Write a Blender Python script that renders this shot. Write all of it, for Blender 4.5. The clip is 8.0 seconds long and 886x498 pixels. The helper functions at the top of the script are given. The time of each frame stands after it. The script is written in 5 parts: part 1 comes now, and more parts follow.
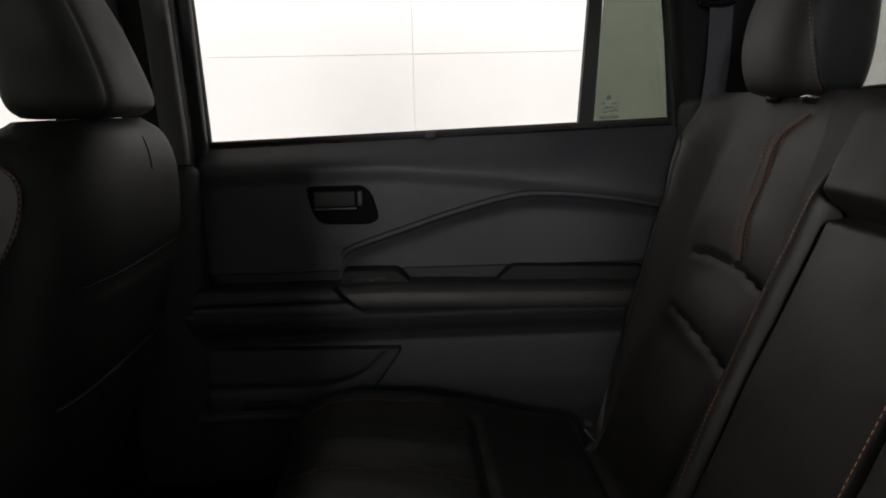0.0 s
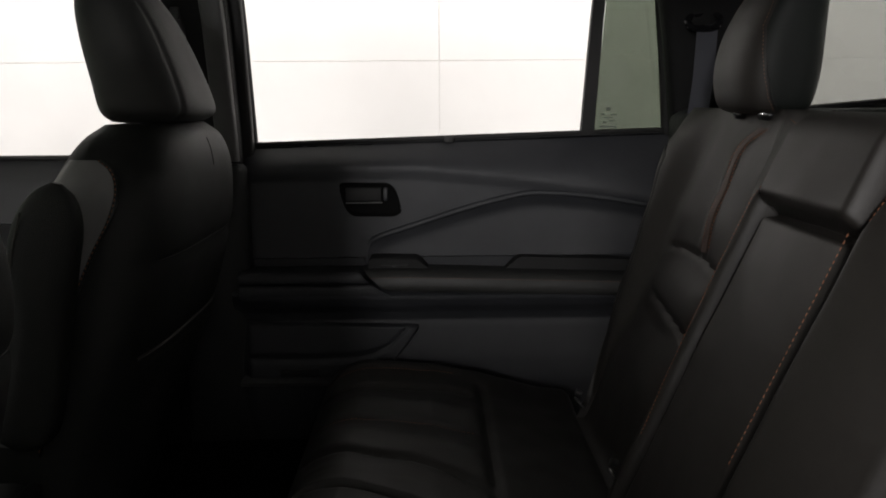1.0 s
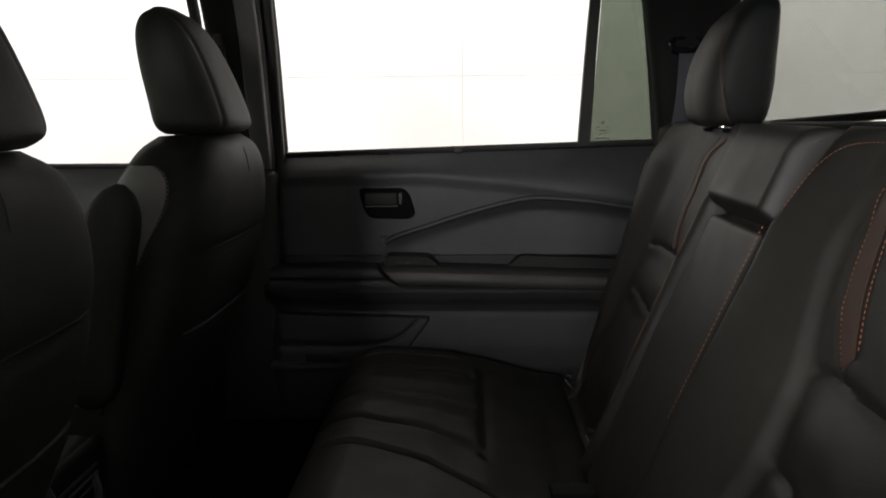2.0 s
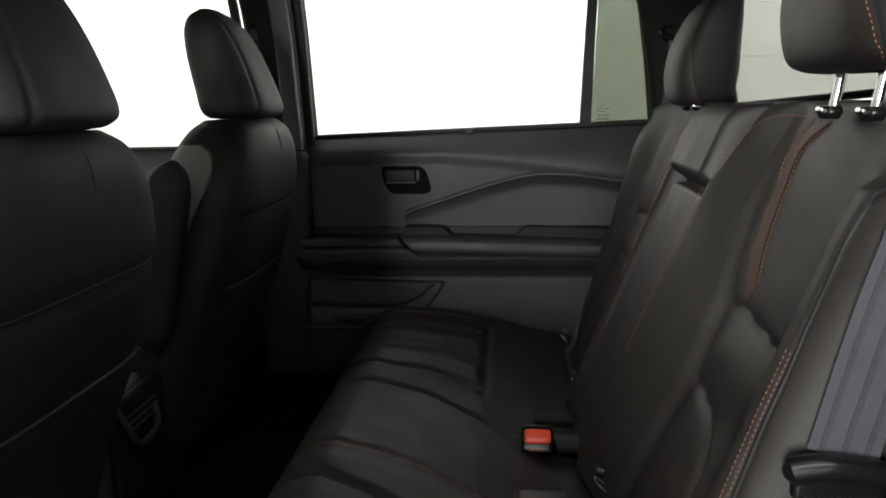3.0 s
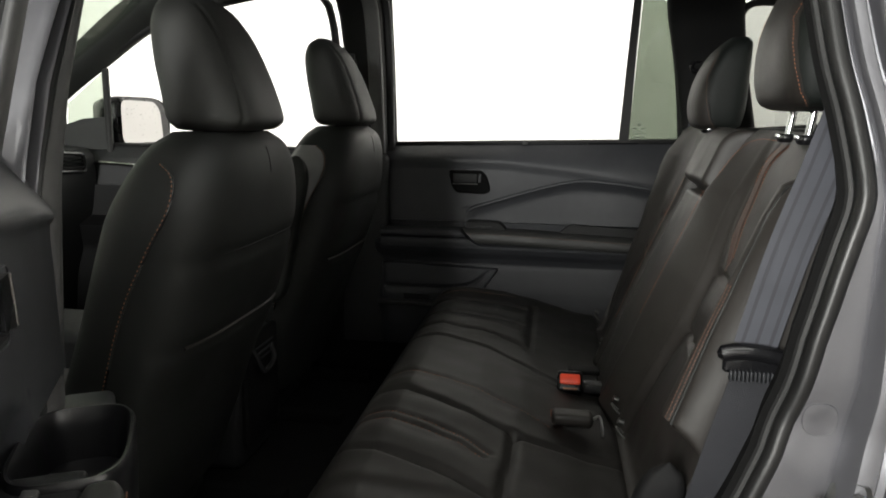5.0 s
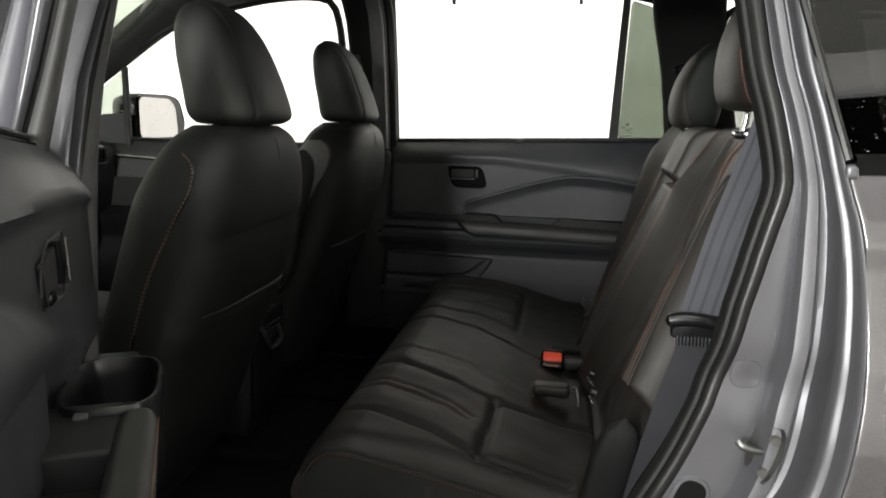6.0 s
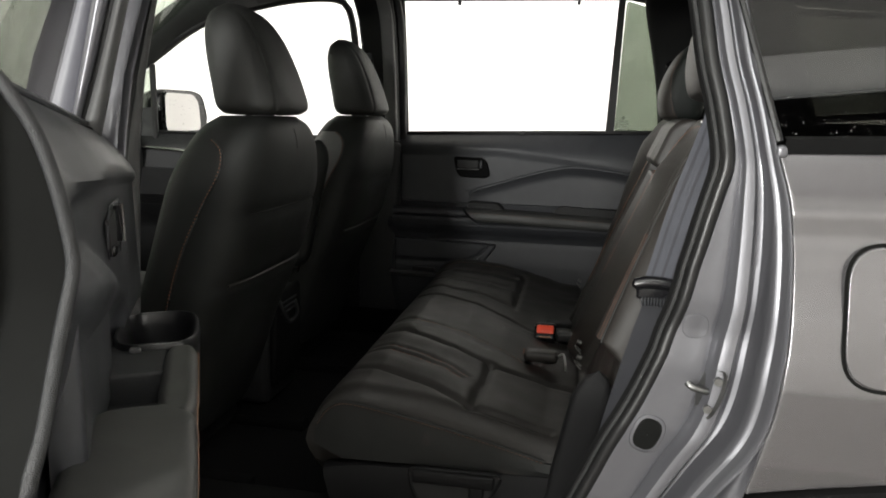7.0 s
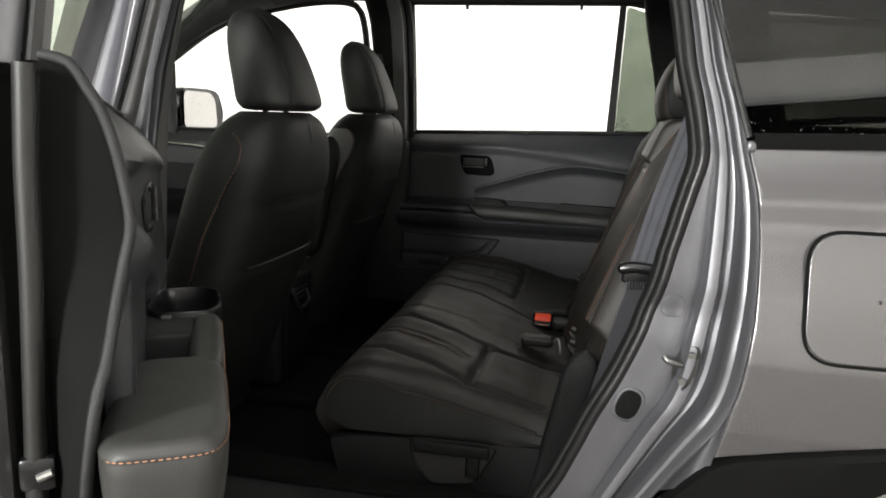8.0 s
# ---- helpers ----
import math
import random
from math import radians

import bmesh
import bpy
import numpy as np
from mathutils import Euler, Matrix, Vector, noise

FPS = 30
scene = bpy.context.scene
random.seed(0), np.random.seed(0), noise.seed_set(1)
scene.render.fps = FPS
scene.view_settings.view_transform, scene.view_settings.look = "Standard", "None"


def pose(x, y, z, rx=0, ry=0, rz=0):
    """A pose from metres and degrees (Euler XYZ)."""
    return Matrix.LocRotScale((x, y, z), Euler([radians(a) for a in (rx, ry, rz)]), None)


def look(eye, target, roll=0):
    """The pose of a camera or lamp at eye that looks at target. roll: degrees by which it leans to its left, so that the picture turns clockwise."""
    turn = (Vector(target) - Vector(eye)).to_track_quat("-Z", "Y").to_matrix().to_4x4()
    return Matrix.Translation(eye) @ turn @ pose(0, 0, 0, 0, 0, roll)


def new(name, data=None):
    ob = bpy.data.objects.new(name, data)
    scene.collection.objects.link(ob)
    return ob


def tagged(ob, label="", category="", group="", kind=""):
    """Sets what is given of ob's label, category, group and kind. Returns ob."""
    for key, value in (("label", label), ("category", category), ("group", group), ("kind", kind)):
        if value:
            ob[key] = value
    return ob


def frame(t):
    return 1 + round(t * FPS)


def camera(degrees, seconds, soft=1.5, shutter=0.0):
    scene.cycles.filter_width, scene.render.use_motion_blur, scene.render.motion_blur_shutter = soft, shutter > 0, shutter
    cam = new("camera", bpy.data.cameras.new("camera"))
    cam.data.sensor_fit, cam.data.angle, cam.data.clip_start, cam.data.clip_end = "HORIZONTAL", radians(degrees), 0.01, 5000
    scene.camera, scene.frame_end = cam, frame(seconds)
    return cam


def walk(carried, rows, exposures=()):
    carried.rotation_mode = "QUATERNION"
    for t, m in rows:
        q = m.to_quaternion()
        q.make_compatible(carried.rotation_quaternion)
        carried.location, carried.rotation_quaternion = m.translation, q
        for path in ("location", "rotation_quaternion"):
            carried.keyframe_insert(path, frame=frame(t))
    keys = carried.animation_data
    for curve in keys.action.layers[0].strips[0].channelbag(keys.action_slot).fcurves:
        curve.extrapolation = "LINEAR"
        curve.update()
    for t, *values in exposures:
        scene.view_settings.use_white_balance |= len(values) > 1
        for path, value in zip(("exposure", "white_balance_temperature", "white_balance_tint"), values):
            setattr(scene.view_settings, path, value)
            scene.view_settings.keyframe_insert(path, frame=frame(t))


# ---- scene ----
cam = camera(63.6, 8.0, soft=1.8)
PATH = [
    (0, (0.491, -0.723, 1.277), (0.586, 1.233, 0.871), -1.3),
    (0.5, (0.493, -0.808, 1.286), (0.57, 1.146, 0.866), -0.4),
    (1, (0.506, -0.924, 1.294), (0.531, 1.035, 0.892), -0.4),
    (1.5, (0.523, -1.023, 1.306), (0.505, 0.944, 0.944), -0.3),
    (2.8, (0.639, -1.272, 1.281), (0.484, 0.683, 0.887), -1.1),
    (3, (0.649, -1.318, 1.29), (0.472, 0.633, 0.889), -1.2),
    (3.5, (0.658, -1.425, 1.296), (0.449, 0.521, 0.889), -1.3),
    (4, (0.64, -1.536, 1.299), (0.399, 0.41, 0.903), -1.4),
    (4.5, (0.64, -1.642, 1.298), (0.375, 0.306, 0.931), 0.1),
    (5.8, (0.685, -1.836, 1.301), (0.367, 0.104, 0.93), 1.3),
    (6, (0.703, -1.867, 1.294), (0.385, 0.073, 0.925), 1.4),
    (6.5, (0.74, -1.963, 1.278), (0.399, -0.028, 0.906), 2.0),
    (7, (0.766, -2.033, 1.281), (0.408, -0.102, 0.905), 1.4),
    (7.5, (0.786, -2.093, 1.279), (0.412, -0.164, 0.903), 1.7),
    (8, (0.804, -2.145, 1.271), (0.42, -0.217, 0.9), 2.0),
]
EXPOSURES = [(0.0, -0.42, 6300, 11), (1.7, -0.3, 6350, 10), (2.8, 0.35, 6350, 5), (4.0, 0.52, 6350, 5), (8.0, 0.55, 6350, 6)]
walk(cam, [(t, look(eye, target, roll)) for t, eye, target, roll in PATH], EXPOSURES)

# ---- world and light ----
world = bpy.data.worlds.new("world")
scene.world = world
world.use_nodes = True
world.node_tree.nodes["Background"].inputs["Color"].default_value = (0.9, 0.95, 1.0, 1)
world.node_tree.nodes["Background"].inputs["Strength"].default_value = 0.02


def lamp(name, place, target, sx, sy, watts, colour=(1.0, 0.96, 0.92), turn=0.0):
    data = bpy.data.lights.new(name, "AREA")
    data.shape, data.size, data.size_y = "RECTANGLE", sx, sy
    data.energy, data.color = watts, colour
    ob = new(name, data)
    ob.matrix_world = look(place, target) @ pose(0, 0, 0, 0, 0, turn)
    return ob


# area lights added out of view to wash the booth's white walls
lamp("wall_wash_far", (0.9, 1.75, 2.6), (0.9, 3.24, 2.2), 9.0, 0.5, 98)
lamp("low_wash_far", (0.9, 1.9, 0.25), (0.9, 3.24, 1.0), 9.0, 0.4, 46)
lamp("wall_wash_near", (0.0, -3.3, 2.9), (0.0, -5.0, 2.2), 9.6, 0.5, 84)
# unseen light, added to brighten the far door and set its shadow edge
lamp("added_light_near", (-0.70, -4.6, 2.0), (0.4, 0.4, 0.95), 0.45, 1.1, 185)
# ceiling light out of view, for the highlights on the jamb
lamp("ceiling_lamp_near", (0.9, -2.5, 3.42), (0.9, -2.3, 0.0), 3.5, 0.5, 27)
# unseen light, added as the pale band reflected in the quarter glass
lamp("glass_band_light", (2.3, -3.63, 3.44), (2.3, -3.6301, 0.0), 3.4, 0.46, 3.6, turn=9)
# two more added lights, washing the front and rear walls
lamp("wall_wash_front", (-3.4, -0.8, 2.5), (-5.0, -0.8, 2.0), 6.0, 0.5, 95)
lamp("wall_wash_rear", (4.0, -0.8, 2.5), (5.5, -0.8, 2.0), 5.0, 0.5, 160)


# ---- materials ----
from mathutils.bvhtree import BVHTree


def material(name, colour, rough=0.5, metal=0.0, noise_scale=30.0, vary=0.15, bump=0.0, bump_scale=400.0,
             coat=0.0, spec=0.5, rough_vary=0.08, cell=False, sheen=0.0):
    m = bpy.data.materials.new(name)
    m.use_nodes = True
    nt = m.node_tree
    b = nt.nodes["Principled BSDF"]
    b.inputs["Roughness"].default_value, b.inputs["Metallic"].default_value = rough, metal
    b.inputs["Specular IOR Level"].default_value = spec
    b.inputs["Coat Weight"].default_value = coat
    b.inputs["Coat Roughness"].default_value = 0.06
    b.inputs["Sheen Weight"].default_value = sheen
    co = nt.nodes.new("ShaderNodeTexCoord")
    n1 = nt.nodes.new("ShaderNodeTexNoise")
    n1.inputs["Scale"].default_value, n1.inputs["Detail"].default_value = noise_scale, 6
    nt.links.new(co.outputs["Object"], n1.inputs["Vector"])
    n2 = nt.nodes.new("ShaderNodeTexNoise")
    n2.inputs["Scale"].default_value, n2.inputs["Detail"].default_value = noise_scale / 9, 3
    nt.links.new(co.outputs["Object"], n2.inputs["Vector"])
    add = nt.nodes.new("ShaderNodeMath")
    add.operation = "ADD"
    nt.links.new(n1.outputs["Fac"], add.inputs[0])
    nt.links.new(n2.outputs["Fac"], add.inputs[1])
    mp = nt.nodes.new("ShaderNodeMapRange")
    mp.inputs["From Min"].default_value, mp.inputs["From Max"].default_value = 0.6, 1.4
    mp.inputs["To Min"].default_value, mp.inputs["To Max"].default_value = 1 - vary, 1 + vary
    nt.links.new(add.outputs[0], mp.inputs["Value"])
    mul = nt.nodes.new("ShaderNodeVectorMath")
    mul.operation = "SCALE"
    mul.inputs[0].default_value = colour
    nt.links.new(mp.outputs[0], mul.inputs["Scale"])
    nt.links.new(mul.outputs[0], b.inputs["Base Color"])
    rp = nt.nodes.new("ShaderNodeMapRange")
    rp.inputs["From Min"].default_value, rp.inputs["From Max"].default_value = 0.3, 0.7
    rp.inputs["To Min"].default_value, rp.inputs["To Max"].default_value = max(0.02, rough - rough_vary), min(1, rough + rough_vary)
    nt.links.new(n2.outputs["Fac"], rp.inputs["Value"])
    nt.links.new(rp.outputs[0], b.inputs["Roughness"])
    if bump:
        if cell:
            t = nt.nodes.new("ShaderNodeTexVoronoi")
            t.inputs["Scale"].default_value = bump_scale
            out = t.outputs["Distance"]
        else:
            t = nt.nodes.new("ShaderNodeTexNoise")
            t.inputs["Scale"].default_value, t.inputs["Detail"].default_value = bump_scale, 3
            out = t.outputs["Fac"]
        nt.links.new(co.outputs["Object"], t.inputs["Vector"])
        bp = nt.nodes.new("ShaderNodeBump")
        bp.inputs["Strength"].default_value, bp.inputs["Distance"].default_value = bump, 0.001
        nt.links.new(out, bp.inputs["Height"])
        nt.links.new(bp.outputs[0], b.inputs["Normal"])
    return m


def glass(name, colour, straight=0.04, graze=0.85):
    """Thin tinted glass: clear, with a gloss that grows towards the edge-on view."""
    m = bpy.data.materials.new(name)
    m.use_nodes = True
    nt = m.node_tree
    nt.nodes.remove(nt.nodes["Principled BSDF"])
    tr, gl = nt.nodes.new("ShaderNodeBsdfTransparent"), nt.nodes.new("ShaderNodeBsdfGlossy")
    tr.inputs["Color"].default_value = (*colour, 1)
    gl.inputs["Roughness"].default_value = 0.01
    lw, mx = nt.nodes.new("ShaderNodeLayerWeight"), nt.nodes.new("ShaderNodeMixShader")
    lw.inputs["Blend"].default_value = 0.5
    pw, ml = nt.nodes.new("ShaderNodeMath"), nt.nodes.new("ShaderNodeMath")
    pw.operation, ml.operation = "POWER", "MULTIPLY_ADD"
    pw.inputs[1].default_value, ml.inputs[1].default_value, ml.inputs[2].default_value = 5.0, graze, straight
    nt.links.new(lw.outputs["Facing"], pw.inputs[0])
    nt.links.new(pw.outputs[0], ml.inputs[0])
    nt.links.new(ml.outputs[0], mx.inputs[0])
    nt.links.new(tr.outputs[0], mx.inputs[1])
    nt.links.new(gl.outputs[0], mx.inputs[2])
    nt.links.new(mx.outputs[0], nt.nodes["Material Output"].inputs["Surface"])
    return m


LEATHER = material("black_leather", (0.0180, 0.0157, 0.0139), 0.5, spec=0.42, bump=0.22, bump_scale=900, cell=True, noise_scale=60, vary=0.2)
LEATHER_SIDE = material("black_vinyl", (0.0075, 0.0082, 0.0075), 0.6, spec=0.35, bump=0.4, bump_scale=700, cell=True, noise_scale=50)
LEATHER_HEAD = material("black_headrest_leather", (0.0125, 0.013, 0.012), 0.6, spec=0.42, bump=0.35, bump_scale=900, cell=True, noise_scale=60, vary=0.15)
LEATHER_SHELL = material("dark_green_black_vinyl", (0.0055, 0.0072, 0.0064), 0.55, spec=0.33, bump=0.2, bump_scale=900, cell=True, noise_scale=60)
# the bench leather again, with the cushions' shade put into its colour
LEATHER_SHADED = material("shaded_seat_leather", (0.0102, 0.009, 0.0077), 0.55, spec=0.38, bump=0.25, bump_scale=900, cell=True, noise_scale=60, vary=0.25)
PLASTIC = material("black_grained_plastic", (0.011, 0.0115, 0.0125), 0.55, bump=0.5, bump_scale=1100, cell=True)
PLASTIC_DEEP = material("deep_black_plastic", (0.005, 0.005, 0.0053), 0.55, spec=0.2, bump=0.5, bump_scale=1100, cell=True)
PLASTIC_SOFT = material("soft_touch_plastic", (0.0275, 0.0288, 0.0325), 0.44, bump=0.35, bump_scale=1400, cell=True)
PLASTIC_GLOSS = material("smooth_black_plastic", (0.007, 0.007, 0.008), 0.28)
PILLAR = material("grey_pillar_trim", (0.06, 0.06, 0.06), 0.6, bump=0.3, bump_scale=1000, cell=True)
PILLAR_DARK = material("dark_grey_pillar_trim", (0.020, 0.0215, 0.020), 0.5, bump=0.3, bump_scale=1000, cell=True)
HEADLINER = material("dark_headliner_cloth", (0.02, 0.02, 0.021), 0.95, bump=0.6, bump_scale=1500)
CARPET = material("black_carpet", (0.004, 0.004, 0.004), 1.0, bump=1.0, bump_scale=900, spec=0.1)
PAINT = material("silver_paint", (0.160, 0.156, 0.161), 0.27, metal=0.7, noise_scale=2500, vary=0.03, coat=0.7, rough_vary=0.0)
PAINT_JAMB = material("silver_jamb_paint", (0.128, 0.128, 0.139), 0.40, metal=0.6, noise_scale=400, vary=0.03, coat=0.4, rough_vary=0.0)
RUBBER = material("black_rubber", (0.008, 0.008, 0.008), 0.4, spec=0.35, bump=0.2, bump_scale=500)
RUBBER_DARK = material("matt_black_rubber", (0.007, 0.007, 0.007), 0.7)
CLADDING = material("black_cladding", (0.0035, 0.0035, 0.0035), 0.8, spec=0.12, bump=0.6, bump_scale=900, cell=True)
CHROME = material("chrome", (0.55, 0.55, 0.55), 0.16, metal=1.0, vary=0.03, rough_vary=0.03)
STEEL = material("zinc_steel", (0.5, 0.5, 0.49), 0.35, metal=1.0, vary=0.15)
STEEL_DULL = material("dull_steel", (0.22, 0.22, 0.215), 0.4, metal=1.0, vary=0.15)
THREAD = material("orange_thread", (0.31, 0.125, 0.065), 0.85, noise_scale=300)
THREAD_PALE = material("tan_orange_thread", (0.34, 0.17, 0.10), 0.85, noise_scale=300)
LEATHER_PAD = material("black_armrest_leather", (0.030, 0.030, 0.0285), 0.55, bump=0.15, bump_scale=900, cell=True, noise_scale=60)
CHANNEL = material("blue_grey_channel", (0.09, 0.09, 0.105), 0.45)
SEAL = material("grey_seal_rubber", (0.012, 0.012, 0.0115), 0.6)
END_BLACK = material("dull_black_surface", (0.006, 0.0062, 0.0058), 0.95, spec=0.1)
DARKSEAM = material("black_seam", (0.004, 0.004, 0.004), 0.8)
THREAD_DULL = material("tan_thread", (0.15, 0.075, 0.05), 0.8, noise_scale=300)
PIPING = material("brown_leather_band", (0.055, 0.030, 0.022), 0.5, bump=0.4, bump_scale=900, cell=True)
# flank leather made paler in place of the light falling on it
FLANK = material("lit_flank_leather", (0.13, 0.128, 0.13), 0.5, bump=0.4, bump_scale=900, cell=True)
STRIPE = material("belt_stripe", (0.030, 0.031, 0.038), 0.8)
WEBBING = material("grey_belt_webbing", (0.047, 0.049, 0.060), 0.75, bump=0.8, bump_scale=700)
# the same webbing with the shade of its lower run put into the colour
WEBBING_SHADED = material("shaded_belt_webbing", (0.011, 0.0115, 0.015), 0.75, bump=0.8, bump_scale=700)
RED = material("red_button_plastic", (0.95, 0.1, 0.05), 0.35, vary=0.05)
WALL = material("white_booth_panel", (0.80, 0.785, 0.765), 0.55, noise_scale=3, vary=0.04)
JOINT = material("panel_joint", (0.78, 0.755, 0.73), 0.7)
CONCRETE = material("grey_floor_paint", (0.105, 0.092, 0.08), 0.4, noise_scale=6, vary=0.2, bump=0.1)
CEILING = material("grey_ceiling", (0.62, 0.62, 0.61), 0.8, noise_scale=4)
TINT = glass("privacy_glass_green", (0.345, 0.375, 0.33))
TINT_SMOKE = glass("privacy_glass_grey", (0.55, 0.56, 0.545))
TINT_DARK = glass("dark_privacy_glass", (0.17, 0.17, 0.16), 0.075)
SCREEN = glass("green_windscreen_glass", (0.72, 0.76, 0.71))
TINT_LIGHT = glass("light_tinted_glass", (0.56, 0.555, 0.55), 0.02, 0.08)
MIRROR = material("mirror_glass", (0.50, 0.49, 0.48), 0.03, metal=1.0, vary=0.01, rough_vary=0.01)
WATER = material("water_drop", (0.30, 0.30, 0.29), 0.15, metal=0.5)
MARK = material("grey_glass_print", (0.16, 0.18, 0.15), 0.8)


# ---- shape helpers ----
def placed(ob):
    return (placed(ob.parent) @ ob.matrix_parent_inverse if ob.parent else Matrix()) @ ob.matrix_basis


def finish(name, bm, mat, parent=None, label="", smooth=True, angle=40):
    bmesh.ops.remove_doubles(bm, verts=bm.verts, dist=1e-5)
    bmesh.ops.recalc_face_normals(bm, faces=bm.faces)
    me = bpy.data.meshes.new(name)
    bm.to_mesh(me)
    bm.free()
    if smooth:
        me.polygons.foreach_set("use_smooth", [True] * len(me.polygons))
        me.set_sharp_from_angle(angle=radians(angle))
    me.materials.append(mat)
    ob = new(name, me)
    if parent:
        ob.parent = parent
        ob.matrix_parent_inverse = placed(parent).inverted()
    if label:
        ob["label"] = label
    return ob


def part(name, bm, mat, parent, label="", **k):
    return finish(name, bm, mat, parent, label, **k)


def thing(name, place, label, category, group="", kind=""):
    ob = new(name)
    ob.location = place
    ob.empty_display_size = 0.05
    return tagged(ob, label, category, group, kind)


def ident(p):
    return p


def skin(rows, close=False, cap=False, T=ident, thick=0.0):
    bm = bmesh.new()
    vs = [[bm.verts.new(T(tuple(p))) for p in r] for r in rows]
    n = len(vs[0])
    for a, b in zip(vs, vs[1:]):
        for i in range(n if close else n - 1):
            j = (i + 1) % n
            bm.faces.new((a[i], a[j], b[j], b[i]))
    if cap:
        bm.faces.new(vs[0])
        bm.faces.new(vs[-1])
    if thick:
        bmesh.ops.recalc_face_normals(bm, faces=bm.faces)
        bmesh.ops.solidify(bm, geom=bm.faces[:], thickness=thick)
    return bm


def curve(points, n=24):
    """A smooth line through the points, evenly spaced."""
    p = np.array(points, float)
    if len(p) > 2:
        q = np.vstack([2 * p[0] - p[1], p, 2 * p[-1] - p[-2]])
        out = []
        for i in range(len(p) - 1):
            a, b, c, d = q[i:i + 4]
            for t in np.linspace(0, 1, 12, endpoint=False):
                out.append(0.5 * (2 * b + (c - a) * t + (2 * a - 5 * b + 4 * c - d) * t * t + (3 * b - a - 3 * c + d) * t ** 3))
        p = np.array(out + [p[-1]])
    s = np.r_[0, np.cumsum(np.linalg.norm(np.diff(p, axis=0), axis=1))]
    at = np.linspace(0, s[-1], n)
    return np.stack([np.interp(at, s, p[:, k]) for k in range(p.shape[1])], 1)


def tube(points, r, seg=8, T=ident, flat=1.0, up=(0, 0, 1), close=False):
    """A round or flattened cord along points."""
    pts = np.array([T(tuple(p)) for p in points], float)
    rows = []
    for i, p in enumerate(pts):
        a, b = (pts[i - 1], pts[(i + 1) % len(pts)]) if close else (pts[max(i - 1, 0)], pts[min(i + 1, len(pts) - 1)])
        d = b - a
        d /= np.linalg.norm(d) + 1e-9
        s = np.cross(d, up)
        if np.linalg.norm(s) < 1e-3:
            s = np.cross(d, (1, 0, 0))
        s /= np.linalg.norm(s)
        w = np.cross(s, d)
        rr = r[i] if np.ndim(r) else r
        rows.append([p + rr * (math.cos(q) * s + flat * math.sin(q) * w) for q in np.linspace(0, 2 * math.pi, seg, endpoint=False)])
    if close:
        rows.append(rows[0])
    return skin(rows, close=True, cap=not close)


def box(x0, x1, y0, y1, z0, z1, r=0.004, seg=2, T=ident):
    bm = bmesh.new()
    bmesh.ops.create_cube(bm, size=1)
    for v in bm.verts:
        v.co = ((x0 + x1) / 2 + v.co.x * (x1 - x0), (y0 + y1) / 2 + v.co.y * (y1 - y0), (z0 + z1) / 2 + v.co.z * (z1 - z0))
    if r:
        bmesh.ops.bevel(bm, geom=bm.edges[:], offset=min(r, 0.45 * min(x1 - x0, y1 - y0, z1 - z0)), segments=seg, affect="EDGES", profile=0.5)
    for v in bm.verts:
        v.co = T(tuple(v.co))
    return bm


def ring(cx, cy, a, b, n=3.0, seg=40):
    out = []
    for q in np.linspace(0, 2 * math.pi, seg, endpoint=False):
        c, s = math.cos(q), math.sin(q)
        out.append((cx + a * math.copysign(abs(c) ** (2 / n), c), cy + b * math.copysign(abs(s) ** (2 / n), s)))
    return out


def loft_z(stations, n=3.0, seg=40, T=ident, fine=30):
    """A closed form from rows of z, x centre, y centre, half depth, half width."""
    st = curve(stations, fine)
    rows = [[(x, y, z) for x, y in ring(xc, yc, max(a, 0.002), max(b, 0.002), n, seg)] for z, xc, yc, a, b in st]
    return skin(rows, close=True, cap=True, T=T)


def near_line(u, v, line):
    """The distance from points to a polyline."""
    d = np.full(np.shape(u), 9.0)
    for (a, b), (c, e) in zip(line, line[1:]):
        l2 = (c - a) ** 2 + (e - b) ** 2 + 1e-12
        t = np.clip(((u - a) * (c - a) + (v - b) * (e - b)) / l2, 0, 1)
        d = np.minimum(d, np.hypot(u - a - t * (c - a), v - b - t * (e - b)))
    return d


def groove(lines, width=0.006, depth=0.006):
    def f(u, v):
        h = np.zeros(np.shape(u))
        for line in lines:
            h = h - depth * np.exp(-(near_line(u, v, line) / width) ** 2)
        return h
    return f


def smooth(a):
    a = np.clip(a, 0, 1)
    return a * a * (3 - 2 * a)


